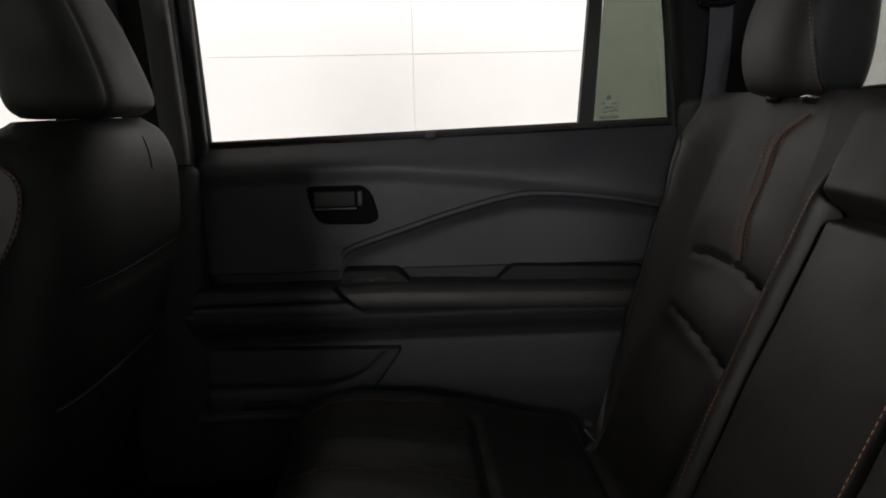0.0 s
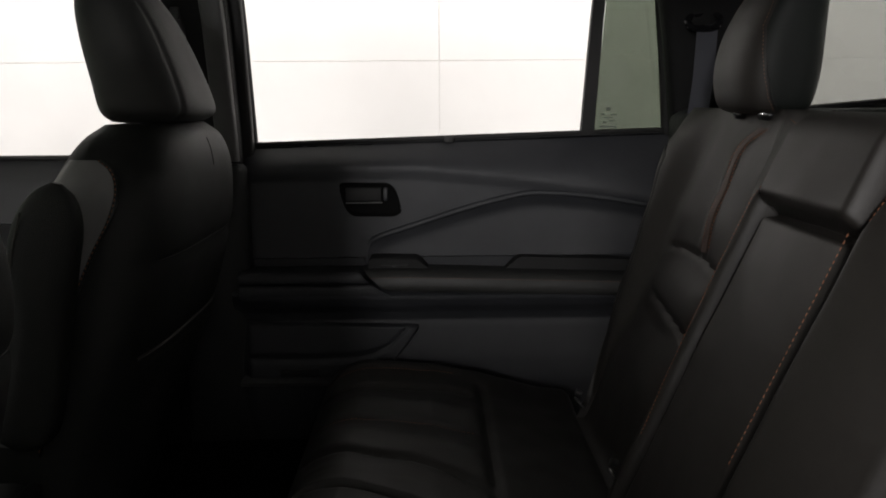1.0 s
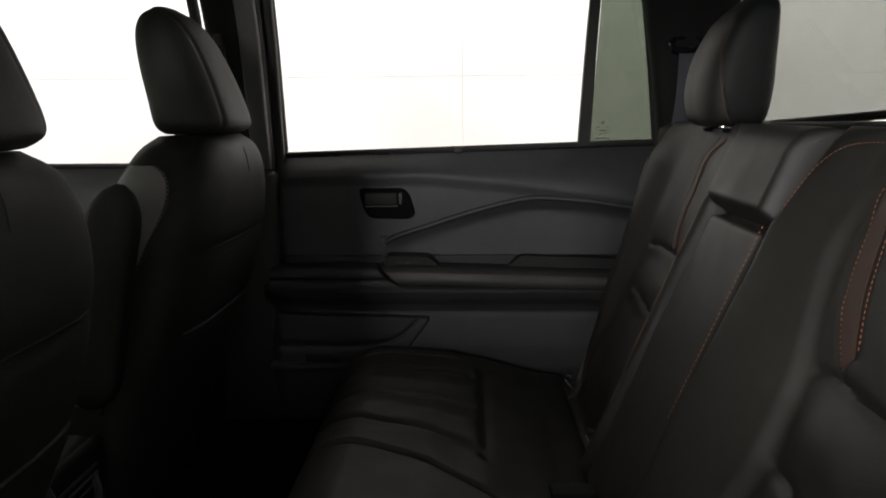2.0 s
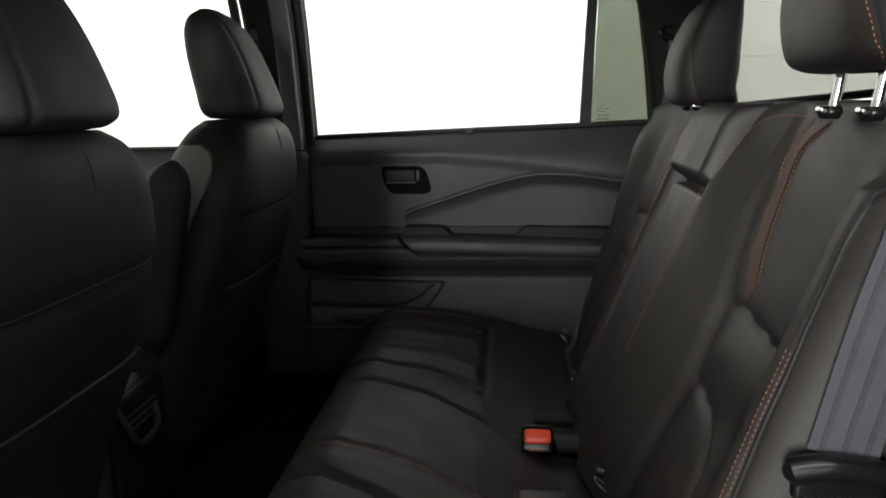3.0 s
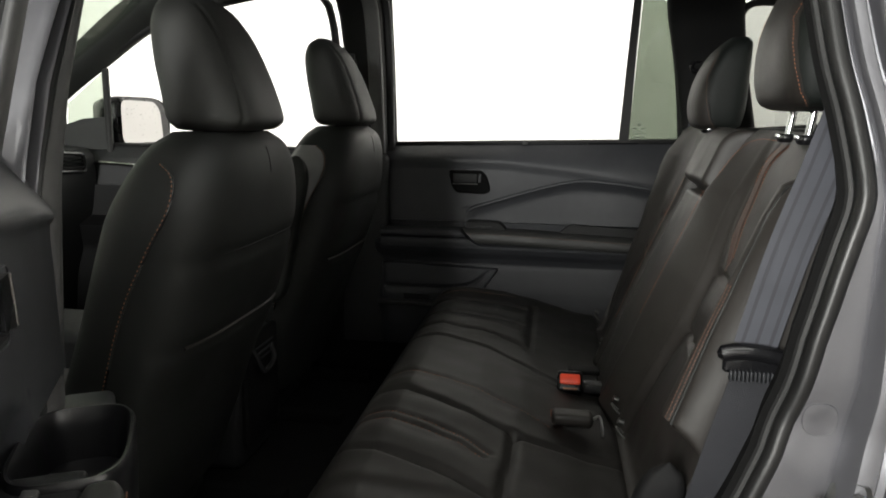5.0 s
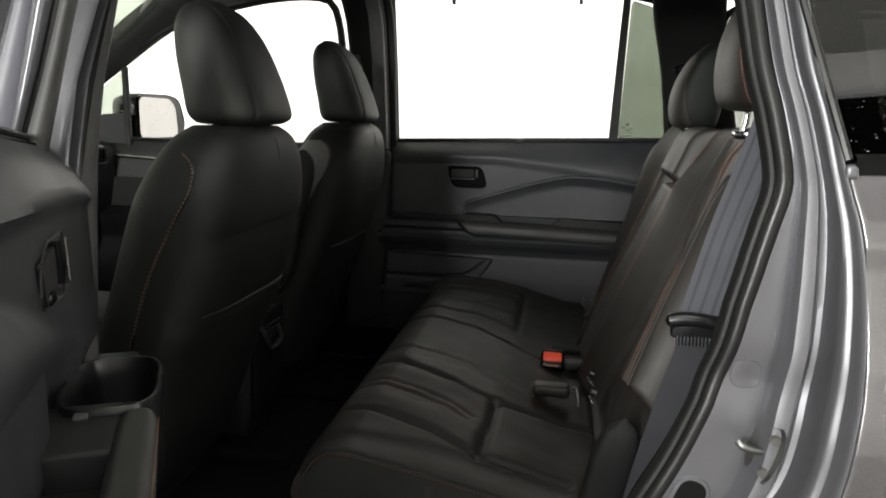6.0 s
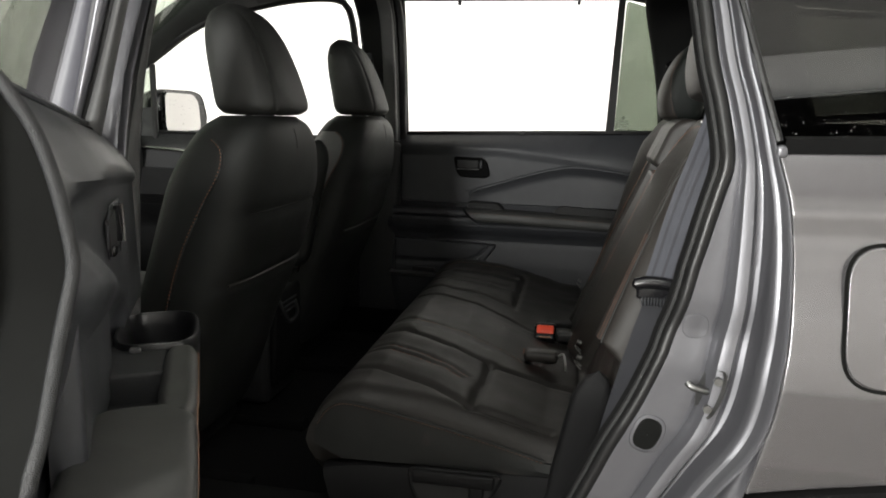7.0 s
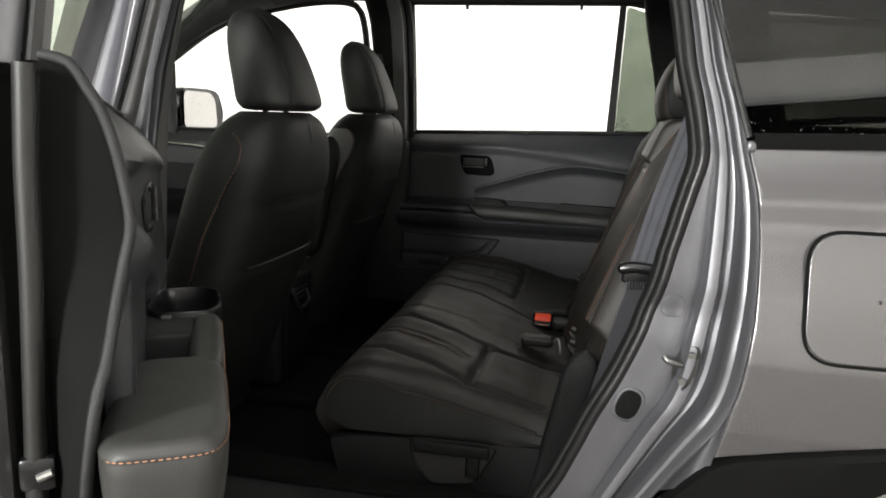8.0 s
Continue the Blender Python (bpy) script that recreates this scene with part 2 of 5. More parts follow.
class Pillow:
    """A padded slab over u, v with rolled edges; P(u, v, h) gives its place."""

    def __init__(self, P, u, v, H, edge, depth, feats=(), nu=60, nv=60, tuck=0.0):
        self.P, self.u, self.v, self.H, self.edge, self.depth, self.feats, self.nu, self.nv, self.tuck = P, u, v, H, edge, depth, feats, nu, nv, tuck

    def height(self, u, v):
        def roll(a):
            return np.sqrt(np.clip(1 - (1 - np.clip(a, 0, 1)) ** 2, 0, 1))
        u, v = np.asarray(u, float), np.asarray(v, float)
        e = self.edge
        k = roll((u - self.u[0]) / e[0]) * roll((self.u[1] - u) / e[1]) * roll((v - self.v[0]) / e[2]) * roll((self.v[1] - v) / e[3])
        h = np.full(np.shape(u), self.H)
        for g in self.feats:
            h = h + g(u, v)
        return h * k

    def at(self, u, v, lift=0.0):
        return np.array(self.P(u, v, float(self.height(u, v)) + lift))

    def line(self, uv, n=60, lift=0.0008):
        return np.array([self.at(u, v, lift) for u, v in curve(uv, n)])

    def mesh(self):
        def steps(a, b, n):
            t = np.linspace(0, 1, n)
            t = 0.65 * t + 0.35 * (0.5 - 0.5 * np.cos(math.pi * t))
            return a + (b - a) * t
        us, vs = steps(*self.u, self.nu), steps(*self.v, self.nv)
        U, V = np.meshgrid(us, vs, indexing="ij")
        Hh = self.height(U, V)
        bm = bmesh.new()
        g = [[bm.verts.new(self.P(us[i], vs[j], Hh[i, j])) for j in range(len(vs))] for i in range(len(us))]
        for i in range(len(us) - 1):
            for j in range(len(vs) - 1):
                bm.faces.new((g[i][j], g[i + 1][j], g[i + 1][j + 1], g[i][j + 1]))
        m, n = len(us) - 1, len(vs) - 1
        border = [(i, 0) for i in range(m)] + [(m, j) for j in range(n)] + [(i, n) for i in range(m, 0, -1)] + [(0, j) for j in range(n, 0, -1)]
        # the wall round the slab, bulging and tucked in below where asked
        last = [g[i][j] for i, j in border]
        for f in (0.12, 0.3, 0.5, 0.7, 0.88, 1.0) if self.tuck else (1.0,):
            out = self.tuck * (0.35 * math.sin(math.pi * min(1, f / 0.6)) - max(0, (f - 0.55) / 0.45) ** 2)
            low = []
            for i, j in border:
                du, dv = (i == m) - (i == 0), (j == n) - (j == 0)
                low.append(bm.verts.new(self.P(us[i] + du * out, vs[j] + dv * out, -self.depth * f)))
            for k in range(len(border)):
                k2 = (k + 1) % len(border)
                bm.faces.new((last[k], last[k2], low[k2], low[k]))
            last = low
        bm.faces.new(last)
        return bm


def stitches(points, length=0.005, gap=0.0035, r=0.0009):
    """Short thread dashes along a line of points, as one mesh."""
    p = np.array(points, float)
    s = np.r_[0, np.cumsum(np.linalg.norm(np.diff(p, axis=0), axis=1))]
    count = max(int(s[-1] / (length + gap)), 1)
    verts, faces = [], []
    for k in range(count):
        a0 = k * (length + gap)
        a, b = [np.array([np.interp(q, s, p[:, c]) for c in range(3)]) for q in (a0, a0 + length)]
        d = b - a
        d /= np.linalg.norm(d) + 1e-9
        side = np.cross(d, (0.3, 0.5, 0.8))
        side /= np.linalg.norm(side)
        up = np.cross(side, d)
        o = len(verts)
        for q, rr in ((a, 0.6), ((a + b) / 2, 1.2), (b, 0.6)):
            verts += [tuple(q + r * rr * (math.cos(w) * side + math.sin(w) * up)) for w in (0.0, 1.571, 3.1416, 4.712)]
        for j in range(2):
            for i in range(4):
                faces.append((o + 4 * j + i, o + 4 * j + (i + 1) % 4, o + 4 * j + 4 + (i + 1) % 4, o + 4 * j + 4 + i))
        faces += [(o + 3, o + 2, o + 1, o), (o + 8, o + 9, o + 10, o + 11)]
    bm = bmesh.new()
    vv = [bm.verts.new(v) for v in verts]
    for fc in faces:
        bm.faces.new([vv[i] for i in fc])
    return bm


# ---- the booth ----
def booth():
    # unseen black sheet, added so the quarter glass reflects a dark band
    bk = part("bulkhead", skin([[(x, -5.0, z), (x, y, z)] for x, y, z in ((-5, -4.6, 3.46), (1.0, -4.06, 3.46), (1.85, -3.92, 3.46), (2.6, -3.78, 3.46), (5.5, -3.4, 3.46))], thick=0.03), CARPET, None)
    tagged(bk, "unseen black sheet added to darken the quarter glass reflection", "bulkhead", kind="structure")
    fl = part("floor", box(-5, 5.5, -5, 3.3, -0.1, 0.0, 0), CONCRETE, None)
    tagged(fl, "smooth grey painted concrete floor of the photo booth", "floor", kind="structure")
    cl = part("ceiling", box(-5, 5.5, -5, 3.3, 3.5, 3.6, 0), CEILING, None)
    tagged(cl, "plain grey ceiling above the added booth lights", "ceiling", kind="structure")
    for name, b in (("wall_east", (-5, 5.5, 3.24, 3.34, 0, 3.5)), ("wall_west", (-5, 5.5, -5.1, -5.0, 0, 3.5)),
                    ("wall_north", (-5.1, -5, -5, 3.3, 0, 3.5)), ("wall_south", (5.5, 5.6, -5, 3.3, 0, 3.5))):
        w = part(name, box(*b, 0), JOINT, None)
        tagged(w, "white panelled photo booth wall with thin joints", "wall", kind="structure")
        along_x = b[1] - b[0] > 1
        lo, hi = (b[0], b[1]) if along_x else (b[2], b[3])
        k = -4
        while 0.545 + 1.5 * k < hi:
            a0, a1 = max(lo, 0.545 + 1.5 * k), min(hi, 0.545 + 1.5 * (k + 1))
            k += 1
            if a1 - a0 < 0.05:
                continue
            for z0, z1 in ((0.0, 1.525), (1.525, 3.025), (3.025, 3.5)):
                g = 0.0012
                if along_x:
                    y0, y1 = (b[2] - 0.004, b[2]) if b[2] > 0 else (b[3], b[3] + 0.004)
                    bm = box(a0 + g, a1 - g, y0, y1, z0 + g, z1 - g, 0.002, 1)
                else:
                    x0, x1 = (b[1], b[1] + 0.004) if b[0] < 0 else (b[0] - 0.004, b[0])
                    bm = box(x0, x1, a0 + g, a1 - g, z0 + g, z1 - g, 0.002, 1)
                part("panel", bm, WALL, w)


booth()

# ---- the car: lines of the body ----
C = -0.035


def belt(x):
    return 1.192 + 0.03 * (x - 0.08)


def y_out(z):
    """The outer skin's distance from the car's middle."""
    return float(np.interp(z, [0.35, 0.6, 0.78, 0.9, 1.0, 1.1, 1.18, 1.235, 1.47, 1.62, 1.72], [0.90, 0.94, 0.955, 0.950, 0.935, 0.910, 0.885, 0.865, 0.80, 0.745, 0.66]))


def y_in(z):
    """The inner trim's distance from the car's middle, above the belt."""
    return float(np.interp(z, [1.19, 1.47, 1.62, 1.70, 1.74], [0.845, 0.79, 0.74, 0.66, 0.5]))


car = thing("car", (0.6, C, 0.0), "silver car with its rear door open, standing in a white booth", "car")


def pillar(name, pts_x, z0, z1, side, mat, depth=0.05, inner=0.0, label=""):
    """A trim pillar between two x lines, running up the side."""
    rows = []
    for z in np.linspace(z0, z1, 16):
        xa, xb = (float(np.interp(z, pts_x[0], pts_x[k])) for k in (1, 2))
        y = y_in(z) - inner
        r = []
        for q in np.linspace(0, 2 * math.pi, 20, endpoint=False):
            c, s = math.cos(q), math.sin(q)
            r.append(((xa + xb) / 2 + (xb - xa) / 2 * math.copysign(abs(c) ** 0.5, c), C + side * (y + depth / 2 * math.copysign(abs(s) ** 0.5, s)), z))
        rows.append(r)
    return part(name, skin(rows, close=True, cap=True), mat, car, label)


# floor, sills, headliner, firewall
part("cabin_floor", box(-1.3, 0.55, C - 0.74, C + 0.74, 0.36, 0.40, 0.01), CARPET, car, "black carpeted cabin floor")
part("cargo_floor", box(1.12, 2.25, C - 0.70, C + 0.70, 0.70, 0.76, 0.01), CARPET, car, "black cargo floor")
part("seat_pan", box(0.30, 1.15, C - 0.68, C + 0.68, 0.36, 0.52, 0.02), CARPET, car)
rows = []
for x in np.linspace(-0.48, 2.2, 24):
    drop = 0.10 * max(0, (x - 1.4) / 0.8) ** 2 + 0.05 * max(0, (-x - 0.2) / 0.42) ** 2
    rows.append([(x, C + y, 1.80 - drop - 0.085 * abs(y / 0.70) ** 4) for y in np.linspace(-0.70, 0.70, 27)])
part("headliner", skin(rows, thick=0.02), HEADLINER, car, "dark cloth headliner")
rows = []
for x in np.linspace(-0.52, 2.3, 24):
    drop = 0.10 * max(0, (x - 1.4) / 0.8) ** 2 + 0.05 * max(0, (-x - 0.2) / 0.42) ** 2
    rows.append([(x, C + y, 1.855 - drop - 0.10 * abs(y / 0.76) ** 4) for y in np.linspace(-0.77, 0.77, 27)])
part("roof", skin(rows, thick=0.015), PAINT, car)
for side in (1, -1):
    part("rocker_sill", box(-1.1, 0.86, C + side * 0.83 - 0.09, C + side * 0.83 + 0.09, 0.33, 0.47, 0.03, 3), PLASTIC, car, "black sill cover")
    part("sill_trim", box(-1.1, 0.80, C + side * 0.72 - 0.05, C + side * 0.72 + 0.05, 0.40, 0.485, 0.015, 3), CARPET, car, "black sill trim")
    # cant rail above the doors
    part("roof_rail", tube([(x, C + side * 0.735, 1.755 - 0.05 * max(0, (-x - 0.2) / 0.42) ** 2) for x in np.linspace(-0.50, 2.1, 20)], 0.05, 12), PAINT if side < 0 else PILLAR, car)
part("firewall", box(-1.45, -1.30, C - 0.8, C + 0.8, 0.34, 1.02, 0.02), CARPET, car)
part("hood", box(-2.7, -1.7, C - 0.85, C + 0.85, 0.75, 1.06, 0.06, 3), PAINT, car)

# right pillars and far quarter
pillar("center_pillar_trim", ([1.17, 1.7], [-0.06, -0.075], [0.062, 0.070]), 1.15, 1.72, 1, PLASTIC_DEEP, 0.06, 0.055, "black centre pillar trim")
adj = part("belt_adjuster", box(-0.052, -0.022, C + 0.70, C + 0.725, 1.40, 1.505, 0.006, 3), PLASTIC, car, "black belt height adjuster")
part("adjuster_button", box(-0.047, -0.027, C + 0.694, C + 0.702, 1.47, 1.495, 0.003, 2), PLASTIC_SOFT, adj)
pillar("center_pillar_cover", ([1.17, 1.7], [0.015, 0.018], [0.062, 0.066]), 1.165, 1.70, 1, PILLAR, 0.03, 0.085, "grey cover strip on the centre pillar")
pillar("center_pillar_edge", ([1.17, 1.7], [0.045, 0.052], [0.082, 0.094]), 1.16, 1.72, 1, RUBBER_DARK, 0.03, 0.02, "black pillar edge seal")
part("center_pillar_lower", box(-0.10, 0.075, C + 0.74, C + 0.80, 0.47, 1.16, 0.02, 3), PLASTIC, car, "black lower pillar trim")
pillar("rear_pillar_trim", ([1.2, 1.45, 1.7], [1.066, 1.015, 0.95], [1.30, 1.235, 1.18]), 1.18, 1.72, 1, PLASTIC_DEEP, 0.07, 0.045, "black rear pillar trim")
part("quarter_trim_right", box(1.05, 2.25, C + 0.68, C + 0.80, 0.70, 1.275, 0.03, 3), PLASTIC, car, "black cargo side trim")


def pane(name, corners, mat, parent, label="", T=ident, thick=0.004):
    """A sheet of glass with rounded corners from a ring of x, z; it follows the body's side."""
    bm = bmesh.new()
    vs = [bm.verts.new(T(p)) for p in corners]
    f = bm.faces.new(vs)
    ex = bmesh.ops.extrude_face_region(bm, geom=[f])
    mv = [v for v in ex["geom"] if isinstance(v, bmesh.types.BMVert)]
    bm.normal_update()
    n = f.normal.copy()
    for v in mv:
        v.co += n * thick
    ob = part(name, bm, mat, parent, label, smooth=False)
    ob.visible_shadow = False
    return ob


def rounded(points, r=0.03, seg=5):
    """A closed ring of x, z with rounded corners."""
    out, n = [], len(points)
    for i in range(n):
        p0, p, p1 = (np.array(points[(i + k) % n], float) for k in (-1, 0, 1))
        a, b = p0 - p, p1 - p
        ra = min(r, 0.45 * np.linalg.norm(a), 0.45 * np.linalg.norm(b))
        a, b = p + a / np.linalg.norm(a) * ra, p + b / np.linalg.norm(b) * ra
        for t in np.linspace(0, 1, seg):
            out.append(tuple((1 - t) ** 2 * a + 2 * t * (1 - t) * p + t * t * b))
    return out


RT = [(-0.66, 1.645),  (-0.50, 1.674), (-0.36, 1.698), (-0.22, 1.703), (0.0, 1.703), (0.95, 1.703), (1.2, 1.69), (2.1, 1.62)]
part("roof_side_trim", skin([[(x, C + 0.80 - 0.28 * (z - 1.45) - 0.01, z + 0.006), (x, C + 0.77 - 0.28 * (z - 1.45), z + 0.014), (x, C + 0.70 - 0.2 * (z - 1.45), z + 0.036), (x, C + 0.64, z + 0.060), (x, C + 0.60, z + 0.10)] for x, z in curve(RT, 60)], thick=0.012), PLASTIC, car, "black roof side trim")
QW = rounded([(1.255, 1.262), (1.30, 1.262), (2.0, 1.32), (2.0, 1.62), (1.19, 1.655)], 0.06)
part("quarter_window_frame", tube([(x, C + y_in(z) - 0.005, z) for x, z in QW], 0.012, 8, close=True), RUBBER, car)
pane("quarter_window", [(x, C + y_in(z), z) for x, z in QW], TINT_SMOKE, car, "grey privacy glass")
# rear wall with tailgate
part("tailgate", box(2.25, 2.34, C - 0.78, C + 0.78, 0.6, 1.22, 0.03), PLASTIC, car)
pane("rear_window", [(2.27, C - 0.7, 1.22), (2.27, C + 0.7, 1.22), (2.12, C + 0.6, 1.66), (2.12, C - 0.6, 1.66)], TINT_SMOKE, car)


# ---- doors ----
def near_door(p):
    """From the far door's place to the open near door's, mirrored and swung out."""
    x, y, z = p
    d, n = x + 0.62, 0.303 - y
    return (0.4924 * d + 0.8704 * n, -0.8704 * d + 0.4924 * n, z + 0.075 * (x - 0.08))


def door_y(x, z):
    return float(np.interp(z, [0.44, 0.56, 0.66, 0.72, 0.77, 0.80, 0.83, 0.855, 0.868, 0.878, 0.93, 1.04, 1.10, 1.131, 1.139, 1.16, 1.18, 1.20],
                           [0.715, 0.692, 0.690, 0.696, 0.708, 0.706, 0.690, 0.678, 0.674, 0.735, 0.745, 0.748, 0.751, 0.752, 0.761, 0.775, 0.79, 0.806]))


ARC = [(0.343, 0.925), (0.350, 0.955), (0.372, 0.98), (0.441, 1.008), (0.535, 1.037), (0.629, 1.063), (0.721, 1.083), (0.812, 1.087), (0.903, 1.077), (0.976, 1.060)]


def in_arc(x, z):
    return x > 0.345 and z < np.interp(x, [p[0] for p in ARC[2:]], [p[1] for p in ARC[2:]]) and z > 0.9


FAR_ARC = [(0.346, 0.918), (0.347, 0.932), (0.352, 0.961), (0.374, 0.981), (0.464, 1.011), (0.583, 1.049), (0.702, 1.079), (0.773, 1.084), (0.893, 1.074), (1.014, 1.053), (1.10, 1.03)]


def far_panel_y(x, z):
    """The far door trim's distance: undercut below the armrest, recessed within the arc, rolled under the window."""
    y = np.interp(z, [0.44, 0.56, 0.64, 0.70, 0.775, 0.792, 0.812, 0.832, 0.850, 0.861, 0.866, 0.90, 0.93], [0.715, 0.697, 0.692, 0.693, 0.700, 0.703, 0.694, 0.676, 0.667, 0.666, 0.690, 0.74, 0.756])
    line = np.interp(x, [0.0, 0.28, 0.47, 0.70, 0.94, 1.10], [1.140, 1.146, 1.145, 1.122, 1.088, 1.06])
    top = belt(x)
    k = np.clip((z - line) / (top - line), 0, 1)
    upper = 0.742 + 0.066 * k ** 1.5 if z > line else 0.742 + 0.0065 * smooth((line - z) / 0.034)
    y = upper if z > 0.93 else y
    if x > 0.346 and 0.875 < z < np.interp(x, [p[0] for p in FAR_ARC[3:]], [p[1] for p in FAR_ARC[3:]]):
        d = float(near_line(x, z, FAR_ARC))
        y += float(np.interp(z, [0.90, 0.96, 1.05], [0.004, 0.010, 0.016])) * (1 - math.exp(-(d / 0.022) ** 2))
    return y


def rear_door(label):
    d = thing("rear_door", (0.5, 0.8, 0.45), label, "car door", "rear doors")
    # trim panel
    rows = []
    for f in np.linspace(0, 1, 120):
        x = 0.035 + f * 1.065
        r = []
        for z in np.linspace(0.46, 1.0, 130).tolist() + np.linspace(1.0, 1.0 + (belt(x) - 1.0), 56).tolist()[1:]:
            y = far_panel_y(x, z) + 0.02 * max(0, (0.05 - f) / 0.05) ** 2 + 0.010 * max(0, (f - 0.97) / 0.03) ** 2
            r.append((x, y, z))
        rows.append(r)
    panel = part("inner_panel", skin(rows, thick=0.012), PLASTIC_SOFT, d, "black soft-touch door panel")
    shell_rows = []
    for z in np.linspace(0.42, 1.2, 24):
        yo, e = y_out(z) + C + 0.07, 1.09
        shell_rows.append([(-0.04, yo - 0.02, z), (-0.02, yo, z), (e + 0.05, yo, z), (e + 0.075, yo - 0.012, z), (e + 0.07, yo - 0.035, z), (e + 0.01, yo - 0.045, z), (e - 0.004, 0.815, z), (0.04, 0.815, z), (0.02, 0.83, z)])
    part("outer_shell", skin(shell_rows, close=True, cap=True), PAINT, d, "silver painted door shell", angle=30)
    part("crease", tube(curve([(x, 0.7490 if x > 0.36 else 0.7550, z) for x, z in FAR_ARC], 80), 0.0078, 10), PLASTIC_SOFT, panel, "raised crease of the trim")
    # release handle: slanted bezel, lever plate, recess below the lip
    bez = rounded([(0.286, 1.108), (0.400, 1.107), (0.414, 1.092), (0.428, 1.044), (0.412, 1.034), (0.314, 1.036), (0.300, 1.054)], 0.012)
    part("handle_bezel", tube([(x, 0.7465, z) for x, z in bez], 0.0042, 8, close=True), CLADDING, d, "black release handle surround")
    # the recess's shade, drawn as a black sheet standing before the panel
    part("handle_cup", skin([[(x, 0.7452, z) for x, z in bez], [(0.36 + (x - 0.36) * 0.94, 0.7468, 1.072 + (z - 1.072) * 0.92) for x, z in bez]], close=True, cap=True), CLADDING, d)
    lever = part("release_handle", box(0.300, 0.384, 0.7415, 0.7470, 1.068, 1.100, 0.003, 3), RUBBER_DARK, d, "black release handle")
    # highlight along the lip, put into a dull steel colour
    part("lip_highlight", tube([(x, 0.7415, 1.0645) for x in np.linspace(0.300, 0.386, 8)], 0.0018, 8), STEEL_DULL, lever)
    part("lock_knob", box(0.389, 0.399, 0.7355, 0.7470, 1.070, 1.100, 0.003, 2), PLASTIC_SOFT, d)
    # armrest, sloping down to the rear, its front end swept back
    prof = [(0.752, 0.9145), (0.70, 0.9155), (0.682, 0.9145), (0.671, 0.910), (0.664, 0.903), (0.6635, 0.9005), (0.662, 0.897), (0.660, 0.886), (0.661, 0.876), (0.666, 0.869), (0.676, 0.866), (0.752, 0.866)]
    rows = []
    for f in np.r_[0, 0.004, 0.010, np.linspace(0.02, 0.97, 50), 0.985, 1.0]:
        e = min(1.0, 0.55 + 0.45 * min(1, f / 0.012), 0.5 + 0.5 * min(1, (1 - f) / 0.03))
        r = []
        for y, z in prof:
            xf = float(np.interp(z, [0.866, 0.881, 0.900, 0.9155], [0.397, 0.371, 0.350, 0.338]))
            x = xf + (0.99 - xf) * f
            r.append((x, 0.752 - (0.752 - y) * e, z - 0.030 * max(0, x - 0.45)))
        rows.append(r)
    ar = part("armrest", skin(rows, close=True, cap=True), LEATHER_PAD, d, "padded black armrest with orange stitching", angle=50)
    part("stitching", stitches([(x, 0.6627, 0.9025 - 0.030 * max(0, x - 0.45)) for x in np.linspace(0.358, 0.96, 90)], 0.004, 0.003, 0.0007), THREAD_DULL, ar)
    # front tier before the armrest
    rows = []
    for f in np.linspace(0, 1, 24):
        r = []
        for y, z in ((0.752, 0.913), (0.678, 0.913), (0.668, 0.9105), (0.664, 0.905), (0.663, 0.893), (0.665, 0.889), (0.672, 0.888), (0.752, 0.888)):
            xe = float(np.interp(z, [0.881, 0.900, 0.9155], [0.367, 0.346, 0.334]))
            r.append((0.06 + (xe - 0.06) * f, y, z))
        rows.append(r)
    part("tier", skin(rows, close=True, cap=True), PLASTIC_SOFT, d, "front ledge of the armrest", angle=50)
    rows = []
    for f in np.linspace(0, 1, 24):
        r = []
        for y, z in ((0.75, 0.8855), (0.672, 0.8855), (0.666, 0.883), (0.664, 0.875), (0.666, 0.860), (0.674, 0.838), (0.70, 0.815), (0.75, 0.815)):
            xe = float(np.interp(z, [0.84, 0.866, 0.881, 0.887], [0.44, 0.392, 0.366, 0.360]))
            r.append((0.06 + (xe - 0.06) * f, y, z))
        rows.append(r)
    part("tier_base", skin(rows, close=True, cap=True), PLASTIC_SOFT, d, angle=60)
    # window switch and grip recess
    rows = []
    for y, g in ((0.703, 0.0), (0.706, 0.003), (0.77, 0.003)):
        rows.append([(x, y, z + (g if z > 0.93 else 0)) for x, z in rounded([(0.350, 0.913), (0.356, 0.938), (0.466, 0.935), (0.494, 0.913)], 0.008)])
    sw = part("switch_plate", skin(rows, close=True, cap=True), RUBBER_DARK, d, "black window switch plate")
    part("window_switch", box(0.382, 0.444, 0.699, 0.704, 0.9225, 0.9245, 0.0008, 1), PILLAR, sw)
    part("window_switch", box(0.408, 0.418, 0.697, 0.704, 0.9195, 0.9225, 0.0008, 1), PILLAR, sw)
    # the hollow's shade, drawn as a black block proud of the panel
    rows = []
    for y in (0.722, 0.726, 0.775):
        rows.append([(x, y, z) for x, z in rounded([(0.665, 0.900), (0.708, 0.936), (0.99, 0.926), (0.99, 0.895)], 0.010)])
    part("grip_recess", skin(rows, close=True, cap=True), RUBBER_DARK, d, "dark block for the shaded grip recess")

    # map pocket with a double outline, ledge below it
    def pocket(u, v, h):
        xr = float(np.interp(v, [0.645, 0.650, 0.661, 0.686, 0.734, 0.768, 0.790], [0.30, 0.338, 0.371, 0.407, 0.444, 0.467, 0.470]))
        return (0.06 + u * (xr - 0.06), 0.699 - h, v + 0.012 * (1 - u) * (v - 0.645) / 0.14)
